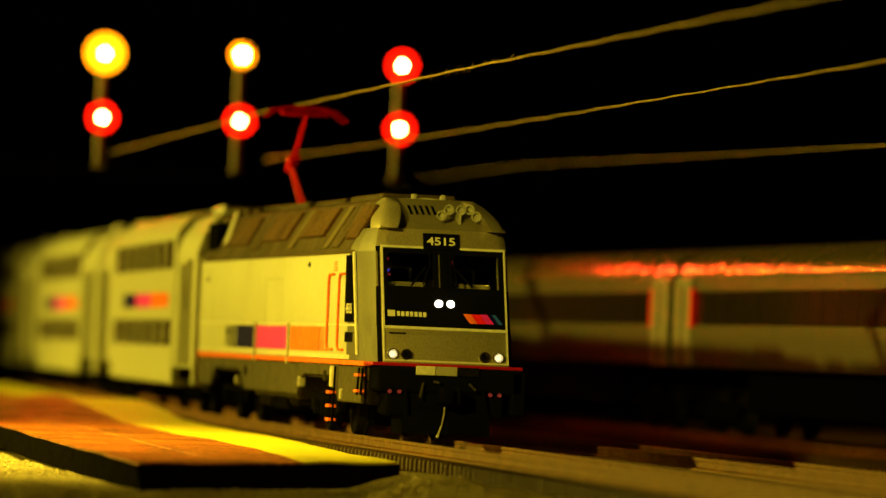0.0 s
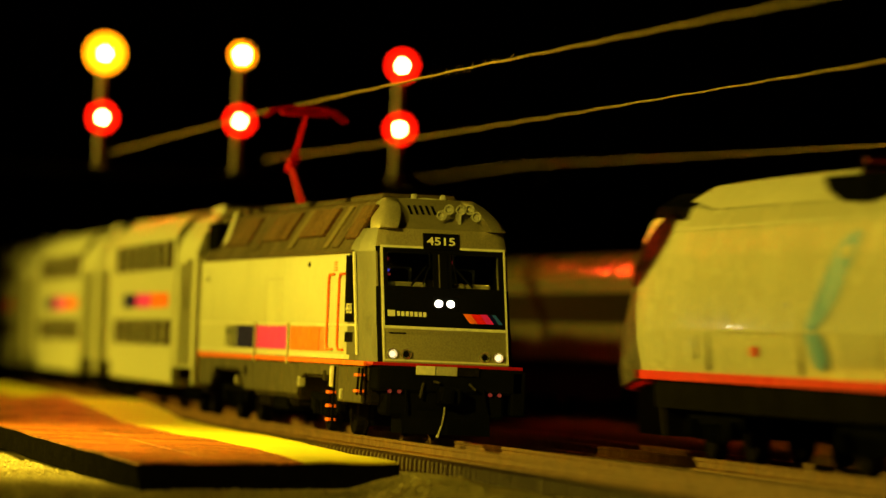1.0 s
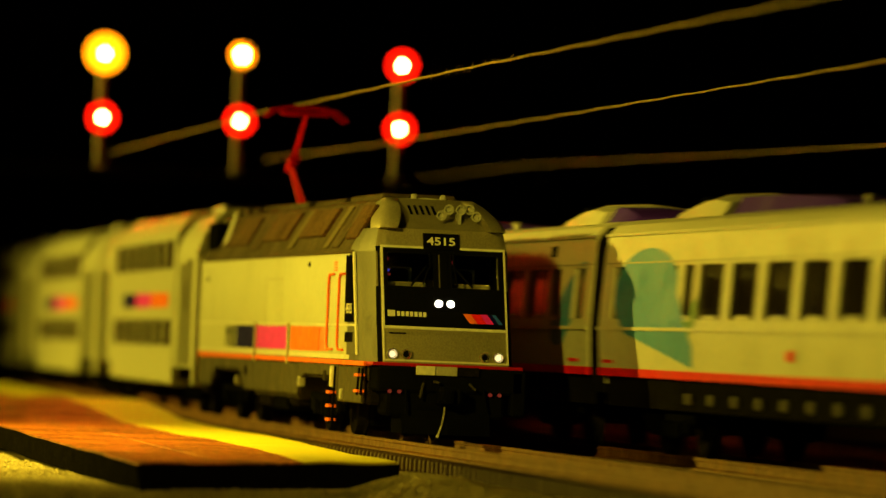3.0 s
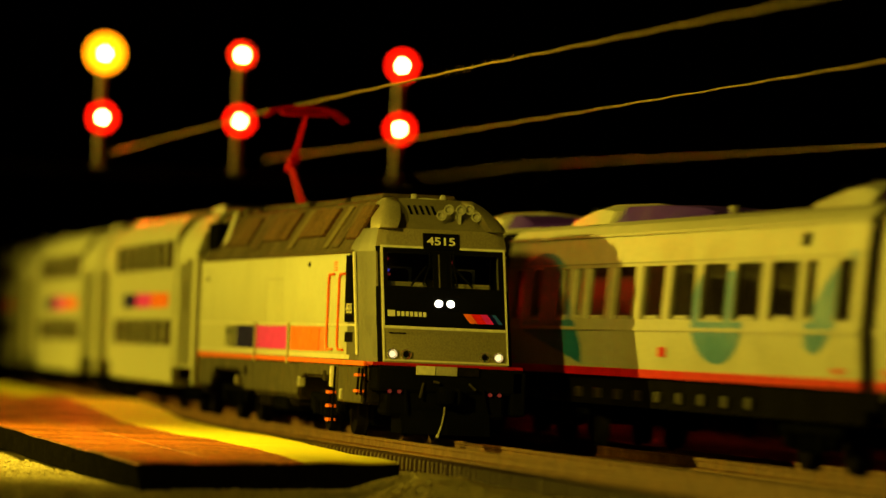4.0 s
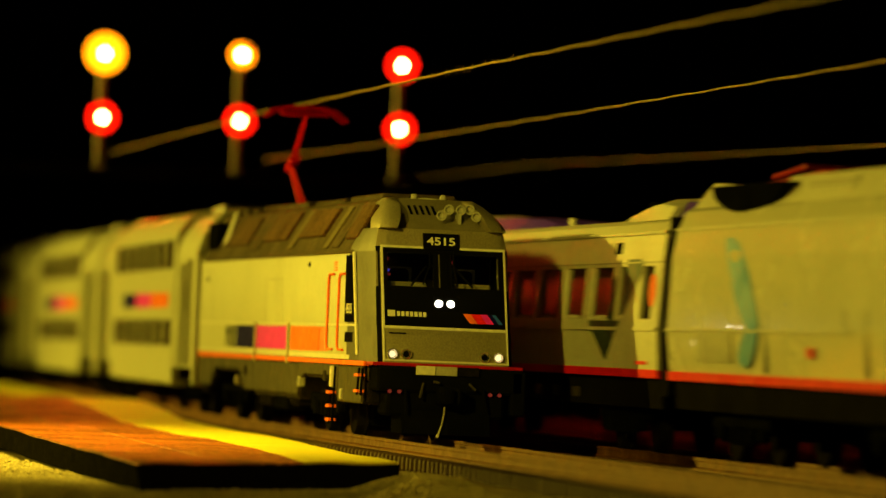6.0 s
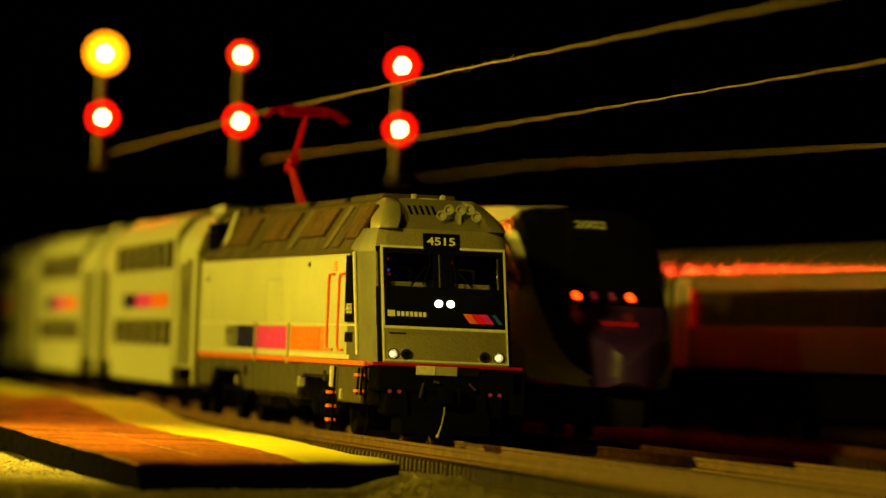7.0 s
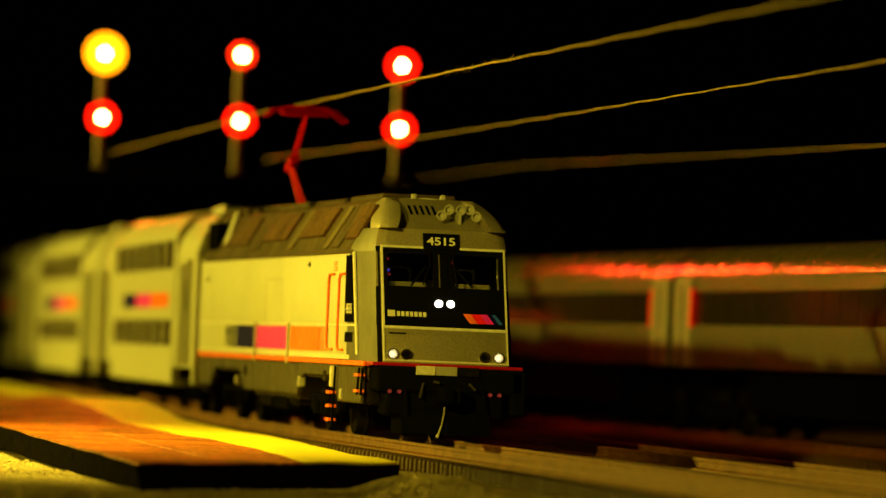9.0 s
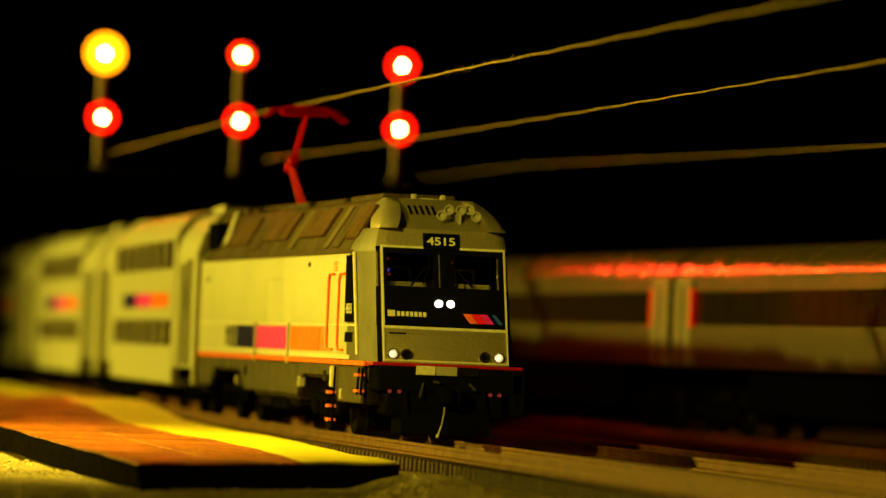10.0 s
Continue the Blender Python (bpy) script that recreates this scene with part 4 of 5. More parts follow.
# ---------- two-level coaches behind it ----------
def build_bilevel():
    """Front end at x = 0, the coach reaches back to x = -0.298."""
    co = thing("bilevel_coach", "silver two-level passenger coach with coloured stripe", "coach", "two-level coaches")
    L = 0.298
    end = [(0.0168, 0.0120), (0.0168, 0.0430), (0.0155, 0.0472), (0.0118, 0.0522), (0.0065, 0.0543), (0.0, 0.0547)]
    bm = nb()
    loft(bm, [mirror_ring(-L + 0.001, end), mirror_ring(-L + 0.056, end)])
    part("end_section", bm, SILVER, co, smooth=30)
    part("end_section", loft(nb(), [mirror_ring(-0.056, end), mirror_ring(-0.001, end)]), SILVER, co, smooth=30)
    wins_u = [(-0.064 - 0.0252 * i - 0.0208, -0.064 - 0.0252 * i) for i in range(7)]
    bm = nb()
    deck = [(0.0150, 0.0068), (0.0168, 0.0082)]
    # walls as bands and pillars, so that the windows are real openings
    for s in (-1, 1):
        for z0, z1 in ((0.0075, 0.0176), (0.0248, 0.0388), (0.0466, 0.0470)):
            box(bm, -L + 0.056, -0.056, s * 0.0152, s * 0.0172, z0, z1)
        for zz0, zz1 in ((0.0176, 0.0248), (0.0388, 0.0466)):
            prev = -0.056
            for a, b in wins_u:
                box(bm, b, prev, s * 0.0152, s * 0.0172, zz0, zz1)
                prev = a
            box(bm, -L + 0.056, prev, s * 0.0152, s * 0.0172, zz0, zz1)
    box(bm, -L + 0.056, -0.056, -0.0150, 0.0150, 0.0068, 0.0085)
    roof = [(0.0172, 0.0468), (0.0164, 0.0492), (0.0134, 0.0530), (0.0080, 0.0550), (0.0, 0.0555)]
    loft(bm, [mirror_ring(-L + 0.056, roof), mirror_ring(-0.056, roof)])
    part("body", bm, SILVER, co, "silver two-level body shell", smooth=25)
    part("interior", box(nb(), -L + 0.057, -0.057, -0.0142, 0.0142, 0.0086, 0.0467), COACH_INSIDE, co)
    for z0, z1 in ((0.0176, 0.0248), (0.0388, 0.0466)):
        me = finish("window", box(nb(), 0, 0.0208, -0.0003, 0.0003, z0, z1), COACH_INSIDE)
        for a, b in wins_u:
            ob = new("window", me)
            ob.parent = co
            ob.location = (a, -0.0166, 0)
    for x0, x1, mm in ((-0.206, -0.166, NAVY), (-0.166, -0.122, MAGENTA), (-0.122, -0.072, ORANGE)):
        plate(co, "colour_block", rect(x0, x1, 0.0282, 0.0322), -0.0172, mm)
    for xd in (-0.026, -L + 0.026):
        bm = nb()
        for a in (rect(xd - 0.009, xd - 0.0075, 0.0125, 0.0395), rect(xd + 0.0075, xd + 0.009, 0.0125, 0.0395), rect(xd - 0.009, xd + 0.009, 0.0395, 0.0408)):
            loft(bm, [[(x, -0.0180, z) for x, z in a], [(x, -0.0166, z) for x, z in a]])
        dr = part("vestibule_door", bm, SILVER, co)
        bm = nb()
        box(bm, xd - 0.0022, xd + 0.0022, -0.0172, -0.0166, 0.0268, 0.0352, 0.0003)
        part("door_window", bm, DARK_GLASS, dr)
    for x in (-0.0014, -L + 0.0014):
        bm = nb()
        for s in (-1, 1):
            box(bm, x - 0.0025, x + 0.0025, s * 0.0115, s * 0.0174, 0.0075, 0.0430, 0.0005)
            box(bm, x - 0.0012, x + 0.0012, s * 0.0045, s * 0.0115, 0.012, 0.040, 0.0003)
        part("end_post", bm, SILVER, co)
    for x0 in (-0.052, -L + 0.026):
        part("roof_unit", box(nb(), x0, x0 + 0.026, -0.0085, 0.0085, 0.0530, 0.0558, 0.0012, 2), SILVER_DULL, co)
    part("diaphragm", box(nb(), -0.0005, 0.0030, -0.0055, 0.0055, 0.0125, 0.0400, 0.0008), RUBBER, co)
    bogie(co, -0.030, 0.029)
    bogie(co, -L + 0.030, 0.029)
    return co


first = build_bilevel()
BEND = math.atan(0.0384)
m = pose(-0.2400, track_y(-0.24) * 0.5, 0, 0, 0, -math.degrees(BEND))
first.matrix_basis = m
for k in (1, 2, 3):
    copy_thing(first, m @ pose(-0.3045 * k, 0, 0))


# ---------- parked stainless coaches ----------
def build_parked():
    co = thing("single_level_coach", "fluted stainless passenger coach on a siding, its dimness painted in", "coach", "parked coaches")
    L = 0.292
    low = [(0.0172, 0.0180), (0.0176, 0.0210), (0.0176, 0.0292)]
    high = [(0.0172, 0.0384), (0.0170, 0.0424), (0.0, 0.0424)]
    bm = nb()
    for prof in (low + [(0.0, 0.0292)], high):
        loft(bm, [mirror_ring(-L, prof), mirror_ring(0, prof)])
    part("body", bm, STAINLESS_SHADED, co, "stainless body shell with shade in its colour", smooth=30)
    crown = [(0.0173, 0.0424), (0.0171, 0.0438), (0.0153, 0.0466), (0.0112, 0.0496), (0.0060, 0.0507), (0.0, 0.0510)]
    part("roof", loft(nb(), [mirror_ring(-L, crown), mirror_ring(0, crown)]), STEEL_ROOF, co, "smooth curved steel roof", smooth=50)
    for i in range(6):
        z = 0.0196 + i * 0.0013
        part("flute", box(nb(), -L + 0.026, -0.026, -0.01795, -0.0172, z, z + 0.0006), STAINLESS_SHADED, co)
    part("gutter", box(nb(), -L, 0, -0.0174, -0.0160, 0.0420, 0.0426), STAINLESS_SHADED, co)
    me = finish("window", box(nb(), -0.0060, 0.0060, -0.0004, 0.0004, 0.0292, 0.0384, 0.0006), DARK_GLASS)
    for i in range(15):
        ob = new("window", me)
        ob.parent = co
        ob.location = (-0.034 - i * 0.0160, -0.0166, 0)
    part("window_band", box(nb(), -L + 0.02, -0.02, -0.0169, 0.0169, 0.0290, 0.0386), DARK_GLASS, co, "black band between the windows")
    for x0, x1 in ((-L, -L + 0.0205), (-0.0205, 0.0)):
        bm = nb()
        box(bm, x0, x1, -0.0182, 0.0182, 0.0178, 0.0425, 0.0008)
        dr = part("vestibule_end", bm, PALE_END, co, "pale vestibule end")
        xe = x1 if x0 < -0.1 else x0
        part("red_edge", box(nb(), xe - 0.0012, xe + 0.0012, -0.0184, -0.0160, 0.0285, 0.0392), RED, dr, "red door edge")
        part("door_joint", box(nb(), (x0 + x1) / 2 - 0.0006, (x0 + x1) / 2 + 0.0006, -0.0184, -0.0180, 0.0185, 0.0400), FRAME_GREY, dr)
    for x in (-L - 0.0012, 0.0012):
        part("end_diaphragm", box(nb(), x - 0.0012, x + 0.0012, -0.0100, 0.0100, 0.0180, 0.0455, 0.0006), PALE_END, co)
    part("underframe", box(nb(), -L + 0.07, -0.07, -0.0140, 0.0140, 0.0062, 0.0180, 0.0006), BLACK, co)
    part("centre_sill", box(nb(), -L + 0.004, -0.004, -0.0050, 0.0050, 0.0085, 0.0180), BLACK, co)
    bogie(co, -0.036, 0.029)
    bogie(co, -L + 0.036, 0.029)
    return co


pk = build_parked()
PY = 0.142
pk.matrix_basis = pose(-0.0000, PY, 0)
copy_thing(pk, pose(-0.2985, PY, 0))
copy_thing(pk, pose(0.2985, PY, 0))


# ---------- the passing high-speed train ----------
CAR = 0.314
END_GAP = 0.0048
WIN = [(0.090, 0.109), (0.1155, 0.135), (0.1415, 0.161), (0.167, 0.1865), (0.193, 0.2125), (0.219, 0.2385), (0.245, 0.265)]
NARROW = [(0.036, 0.043), (0.063, 0.071), (0.077, 0.085), (0.270, 0.277)]
DOORS = [(0.0145, 0.0240), (0.292, 0.302)]
ZW0, ZW1 = 0.0276, 0.0385
OPEN = sorted(WIN + NARROW + DOORS)


def flank(z):
    """Half width of the train's side at a height."""
    return float(np.interp(z, (0.0125, 0.0160, 0.0255, 0.0300, 0.0400, 0.0455, 0.0480), (0.0172, 0.0176, 0.0182, 0.0179, 0.0173, 0.0166, 0.0156)))


def side_box(bm, x0, x1, z0, z1, s, depth=0.0012, proud=0.0):
    n = max(1, int((z1 - z0) / 0.003))
    rings = []
    for i in range(n + 1):
        z = z0 + (z1 - z0) * i / n
        w = flank(z) + proud
        rings.append([(x0, s * w, z), (x1, s * w, z), (x1, s * (w - depth), z), (x0, s * (w - depth), z)])
    loft(bm, rings)


def side_shape(car, name, x0, x1, lo, hi, mat, label="", holes=True, step=0.0005):
    """A painted emblem on the flank between the curves lo(x) and hi(x), cut out round the windows."""
    bm = nb()
    n = int((x1 - x0) / step)
    for i in range(n):
        a, b = x0 + i * step, x0 + (i + 1) * step
        mid = (a + b) / 2
        za, zb = lo(mid), hi(mid)
        if zb - za < 0.0002:
            continue
        spans = [(za, zb)]
        if holes and any(o0 - 0.0004 < mid < o1 + 0.0004 for o0, o1 in OPEN):
            spans = [(za, min(zb, ZW0 - 0.0004)), (max(za, ZW1 + 0.0004), zb)]
        for p, q in spans:
            if q - p < 0.0003:
                continue
            k = max(2, int((q - p) / 0.0025) + 1)
            col = [p + (q - p) * j / (k - 1) for j in range(k)]
            vs = [[bm.verts.new((xx, -flank(z) - 0.00012, z)) for z in col] for xx in (a, b)]
            for j in range(k - 1):
                bm.faces.new((vs[0][j], vs[1][j], vs[1][j + 1], vs[0][j + 1]))
    return part(name, bm, mat, car, label)


ROOF_HALF = [(0.0166, 0.0455), (0.0150, 0.0474), (0.0120, 0.0486), (0.0060, 0.0492), (0.0, 0.0494)]


def build_coach_body():
    """Coach from x = 0 (leading joint) to x = CAR, origin at the leading joint on the rails."""
    co = thing("high_speed_coach", "white high-speed coach with red sill stripe", "coach", "passing train")
    a, b = END_GAP, CAR - END_GAP
    bm = nb()
    for s in (-1, 1):
        side_box(bm, a, b, 0.0172, ZW0, s)
        side_box(bm, a, b, ZW1, 0.0456, s)
        prev = a
        for o0, o1 in OPEN:
            side_box(bm, prev, o0, ZW0, ZW1, s)
            prev = o1
        side_box(bm, prev, b, ZW0, ZW1, s)
    loft(bm, [mirror_ring(a, ROOF_HALF), mirror_ring(b, ROOF_HALF)])
    body = part("body", bm, WHITE, co, "white body shell", smooth=25)
    for x0, x1 in ((a, a + 0.001), (b - 0.001, b)):
        part("end_wall", box(nb(), x0, x1, -0.0162, 0.0162, 0.0140, 0.0462), WHITE, co)
    part("interior", box(nb(), a + 0.002, b - 0.002, -0.0135, 0.0135, 0.0150, 0.0455), BLACK, co, "dark interior")
    for nm, lst in (("window", WIN), ("small_window", NARROW), ("door_window", DOORS)):
        for o0, o1 in lst:
            for s in (-1, 1):
                bm = nb()
                side_box(bm, o0 - 0.0004, o1 + 0.0004, ZW0 - 0.0003, ZW1 + 0.0003, s, 0.0003, -0.0007)
                w = part(nm, bm, DARK_GLASS, co)
            if nm != "door_window":
                bm = nb()
                box(bm, (o0 + o1) / 2 - 0.3 * (o1 - o0), (o0 + o1) / 2 + 0.28 * (o1 - o0), -flank(ZW0) + 0.0001, -flank(ZW0) + 0.0006, ZW0, ZW0 + 0.0008, 0.0002)
                part("window_ledge", bm, WHITE, w)
    for s in (-1, 1):
        bm = nb()
        side_box(bm, a, b, 0.0156, 0.0173, s, 0.0012, 0.0002)
        part("red_stripe", bm, RED, co, "red sill stripe")
        bm = nb()
        side_box(bm, a, b, 0.0252, 0.0259, s, 0.0006, 0.0005)
        part("belt_rail", bm, WHITE, co)
        bm = nb()
        side_box(bm, a, b, 0.0450, 0.0456, s, 0.0006, 0.0005)
        side_box(bm, a, b, 0.0391, 0.0394, s, 0.0006, 0.0002)
        part("gutter", bm, GREY_PLASTIC, co)
        bm = nb()
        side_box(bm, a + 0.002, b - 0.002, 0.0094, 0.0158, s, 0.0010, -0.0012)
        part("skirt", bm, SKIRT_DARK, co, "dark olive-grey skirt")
    me = finish("skirt_light", box(nb(), -0.0022, 0.0022, -0.0004, 0.0004, -0.0011, 0.0011, 0.0002), SKIRT)
    for i in range(9):
        ob = new("skirt_vent", me)
        ob.parent = co
        ob.location = (0.080 + i * 0.0185, -0.0163, 0.0118)
    for x in (0.014, 0.296):
        plate(co, "door_mark", rect(x - 0.005, x + 0.004, 0.0183, 0.0190), -0.0179, RED, 0.0002)
    plate(co, "red_badge", rect(0.160, 0.1655, 0.0200, 0.0220), -flank(0.021) - 0.0001, RED, 0.0002)
    for x in (0.268,):
        bm = nb()
        side_box(bm, x - 0.0028, x + 0.0028, 0.0412, 0.0436, -1, 0.0006, 0.0002)
        part("side_sign", bm, FRAME_GREY, co)
    # roof units at both ends: humped pale casing and a violet-grey fairing behind
    for x0, tail_end in ((0.042, 0.160), (CAR - 0.066, CAR - 0.006)):
        bm = nb()
        loft(bm, [mirror_ring(x0 + dx, [(w + 0.003, 0.0482), (w + 0.0015, 0.0498 + (h - 0.0496) * 0.45), (w - 0.002, h - 0.0007), (0.0, h)])
                  for dx, w, h in ((0.0, 0.0085, 0.0496), (0.010, 0.0096, 0.0503), (0.020, 0.0104, 0.0516), (0.030, 0.0108, 0.0531), (0.036, 0.0110, 0.0535), (0.042, 0.0108, 0.0531), (0.048, 0.0104, 0.0520))])
        un = part("roof_unit", bm, WHITE, co, "pale humped roof unit", smooth=30)
        for i in range(4):
            part("louvre", box(nb(), x0 + 0.034 + i * 0.003, x0 + 0.0352 + i * 0.003, -0.0124, -0.0104, 0.0494, 0.0512), GREY_PLASTIC, un)
        part("air_intake", loft(nb(), [[(x0 + 0.026 + 0.0034 * math.cos(2 * math.pi * i / 14), yy, 0.0515 + 0.0009 * math.sin(2 * math.pi * i / 14)) for i in range(14)] for yy in (-0.0116, -0.0080)]), BLACK, un, "dark oval air intake")
        span = tail_end - x0 - 0.048
        bm = nb()
        loft(bm, [mirror_ring(x0 + 0.048 + span * u, [(w, 0.0486), (w * 0.8, h), (0, h + 0.0004)]) for u, w, h in ((0.0, 0.0116, 0.0521), (0.45, 0.0110, 0.0518), (0.88, 0.0100, 0.0508), (1.0, 0.0090, 0.0498))])
        part("roof_fairing", bm, FAIRING, co, "dull violet roof fairing", smooth=30)
    part("roof_stud", rod(nb(), (0.162, -0.004, 0.0488), (0.162, -0.004, 0.0512), 0.0008, n=8), WHITE, co)
    for x in (0.0, CAR):
        bm = nb()
        lo = x - END_GAP * 0.95 if x > 0.1 else x
        hi = x if x > 0.1 else x + END_GAP * 0.95
        loft(bm, [mirror_ring(xx, [(0.0168, 0.0120), (0.0175, 0.0250), (0.0166, 0.0440), (0.0142, 0.0472), (0.0, 0.0488)]) for xx in (lo, hi)])
        part("gangway_bellows", bm, RUBBER, co)
    bogie(co, 0.052, 0.032)
    bogie(co, CAR - 0.052, 0.032)
    return co


def swoosh(x0, x1, z0, z1, w):
    """A leaning leaf: lower and upper curves."""
    def mid(x):
        u = (x - x0) / (x1 - x0)
        return z0 + (z1 - z0) * u ** 1.5
    def half(x):
        u = min(1.0, max(0.0, (x - x0) / (x1 - x0)))
        return w * math.sin(math.pi * (0.06 + 0.94 * u)) ** 0.7
    return (lambda x: mid(x) - half(x)), (lambda x: mid(x) + half(x))


def oval(xc, zc, rx, rz):
    def half(x):
        return rz * math.sqrt(max(0.0, 1 - ((x - xc) / rx) ** 2))
    return (lambda x: zc - half(x)), (lambda x: zc + half(x))


def emblems(car, k):
    if k in (1, 6):
        lo, hi = swoosh(0.020, 0.058, 0.0372, 0.0432, 0.0024)
        side_shape(car, "emblem", 0.020, 0.058, lo, hi, DEEP_GREEN, "dark teal leaf emblem", True)
        lo = lambda x: 0.0188 + max(0.0, (x - 0.262) * 0.62) + max(0.0, (0.262 - x) * 0.5)
        hi = lambda x: min(0.0400, 0.0265 + max(0.0, (x - 0.238) * 0.33)) if x < 0.290 else 0.0395
        side_shape(car, "emblem", 0.240, 0.294, lo, hi, DEEP_GREEN, "dark green leaf emblem", True)
        lo, hi = oval(0.3025, 0.0335, 0.0030, 0.0034)
        side_shape(car, "emblem_tip", 0.2995, 0.3055, lo, hi, ORANGE, "orange tip", False)
    if k in (2, 5, 4):
        lo, hi = swoosh(0.272, 0.304, 0.0250, 0.0395, 0.0060)
        side_shape(car, "emblem", 0.272, 0.3045, lo, hi, TEAL, "teal leaf emblem", True)
    if k in (2, 5):
        lo, hi = oval(0.0195, 0.0392, 0.0062, 0.0058)
        side_shape(car, "emblem", 0.0135, 0.0255, lo, hi, TEAL, "teal leaf emblem", True)
    if k == 5:
        lo, hi = oval(0.052, 0.0218, 0.0055, 0.0040)
        side_shape(car, "emblem", 0.0465, 0.0575, lo, hi, TEAL, "teal drop emblem", True)
    if k in (3, 4):
        lo = lambda x: 0.0330 - 0.0085 * math.sqrt(max(0.0, min(1.0, (x - 0.018) / 0.012))) - max(0.0, (x - 0.030)) * 0.115
        hi = lambda x: (0.0330 + 0.0092 * math.sqrt(max(0.0, 1 - ((x - 0.046) / 0.028) ** 2))) if x < 0.072 else 0.0330 - (x - 0.072) * 0.7
        side_shape(car, "emblem", 0.0185, 0.0880, lo, hi, TEAL, "large teal round emblem", k == 4)
    if k == 3:
        lo, hi = swoosh(0.078, 0.094, 0.0255, 0.0320, 0.0030)
        side_shape(car, "emblem_leaf", 0.078, 0.0935, lo, hi, GREEN, "small green leaf", True)
    if k == 4:
        lo, hi = oval(0.207, 0.0275, 0.0205, 0.0085)
        side_shape(car, "emblem", 0.187, 0.2270, lambda x: lo(x), lambda x: min(hi(x) + 0.003, 0.0370), TEAL, "teal drop emblem", True)


def build_power_car(label):
    """Origin at the inner coupling on the rails; the nose points to +x."""
    pc = thing("high_speed_power_car", label, "power car", "passing train")
    body = [(0.0172, 0.0172), (0.0182, 0.0255), (0.0176, 0.0400), (0.0168, 0.0455), (0.0152, 0.0492), (0.0112, 0.0517), (0.0, 0.0522)]
    fine_y = [y for y, z in body]
    arc = np.linspace(0, len(body) - 1, 121)
    fine = [(float(np.interp(a, range(len(body)), fine_y)), float(np.interp(a, range(len(body)), [z for y, z in body]))) for a in arc]
    bm = nb()
    rings = [mirror_ring(x, fine) for x in (0.0035, 0.060, 0.120, 0.150, 0.165)]
    # the nose falls from the roof to a low rounded tip
    nx = (0.165, 0.190, 0.203, 0.2080, 0.2130, 0.2215, 0.230, 0.238, 0.247, 0.254, 0.2585, 0.2600)
    nw = (1.0, 1.0, 1.0, 0.99, 0.98, 0.95, 0.90, 0.82, 0.68, 0.48, 0.26, 0.10)
    nlo = (0.0172, 0.0166, 0.0162, 0.0159, 0.0155, 0.0148, 0.0140, 0.0135, 0.0130, 0.0127, 0.0128, 0.0140)
    nhi = (0.0524, 0.0538, 0.0541, 0.0533, 0.0495, 0.0415, 0.0333, 0.0296, 0.0268, 0.0243, 0.0222, 0.0195)
    for x in [0.1675 + 0.000625 * i for i in range(140)] + [0.2550, 0.2562, 0.2574, 0.2585, 0.2593, 0.2600]:
        w, zb, zt = (float(np.interp(x, nx, q)) for q in (nw, nlo, nhi))
        k = (zt - zb) / (0.0522 - 0.0172)
        bulge = min(1.0, max(0.0, (x - 0.196) / 0.02))
        ring = []
        for y, z in fine:
            u = (z - 0.0172) / 0.035
            # cheeks stay full beside the sloping windscreen
            ring.append((y * w, zb + (z - 0.0172) * k + 0.0012 * bulge * math.sin(math.pi * min(1.0, max(0.0, (u - 0.55) / 0.45)))))
        rings.append(mirror_ring(x, ring))
    loft(bm, rings)
    for f in bm.faces:
        c = f.calc_center_median()
        if c.x < 0.178:
            continue
        if len(f.verts) != 4 and c.x > 0.25:
            f.material_index = 2
            continue
        bound = float(np.interp(c.z, (0.0150, 0.0185, 0.0230, 0.0280, 0.0325, 0.0380, 0.0440, 0.0500), (0.0080, 0.0116, 0.0136, 0.0146, 0.0150, 0.0154, 0.0160, 0.0165)))
        up = float(np.interp(c.x, nx, nhi))
        if abs(c.y) < bound and (c.z > up - 0.015 or c.x > 0.228):
            f.material_index = 1 if c.z > 0.0312 else 2
    part("body", bm, [SHELL, BLACK_GLOSS, PURPLE], pc, "white shell with a black windscreen nose", smooth=40)
    for s in (-1, 1):
        # side window of the cab
        bm = nb()
        rng_pts = []
        for i in range(20):
            a = 2 * math.pi * i / 20
            u, v = math.cos(a), math.sin(a)
            rng_pts.append((0.203 + 0.015 * u - 0.008 * v, 0.0415 + 0.0066 * v - 0.0034 * u))
        loft(bm, [[(x, s * (np.interp(x, (0.17, 0.190, 0.200, 0.212, 0.224, 0.236), (0.0179, 0.0178, 0.0176, 0.0172, 0.0164, 0.0150)) * (1.0 if z < 0.040 else 1 - (z - 0.040) * 9) + o), z) for x, z in rng_pts] for o in (-0.0010, 0.0006)])
        part("cab_side_window", bm, BLACK_GLOSS, pc, "black cab side window")
        bm = nb()
        side_box(bm, 0.0035, 0.212, 0.0154, 0.0172, s, 0.0012, 0.0001)
        part("red_stripe", bm, RED, pc, "red sill stripe")
        bm = nb()
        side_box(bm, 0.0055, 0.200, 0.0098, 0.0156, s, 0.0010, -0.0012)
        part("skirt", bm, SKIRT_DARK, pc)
        bm = nb()
        side_box(bm, 0.0035, 0.186, 0.0453, 0.0459, s, 0.0006, 0.0006)
        side_box(bm, 0.0035, 0.140, 0.0252, 0.0257, s, 0.0005, 0.0005)
        part("gutter", bm, GREY_PLASTIC, pc)
        bm = nb()
        for i in range(8):
            side_box(bm, 0.028, 0.056, 0.0195 + i * 0.0007, 0.0199 + i * 0.0007, s, 0.0005, 0.0003)
        part("grille", bm, GREY_PLASTIC, pc, "grey louvred grille")
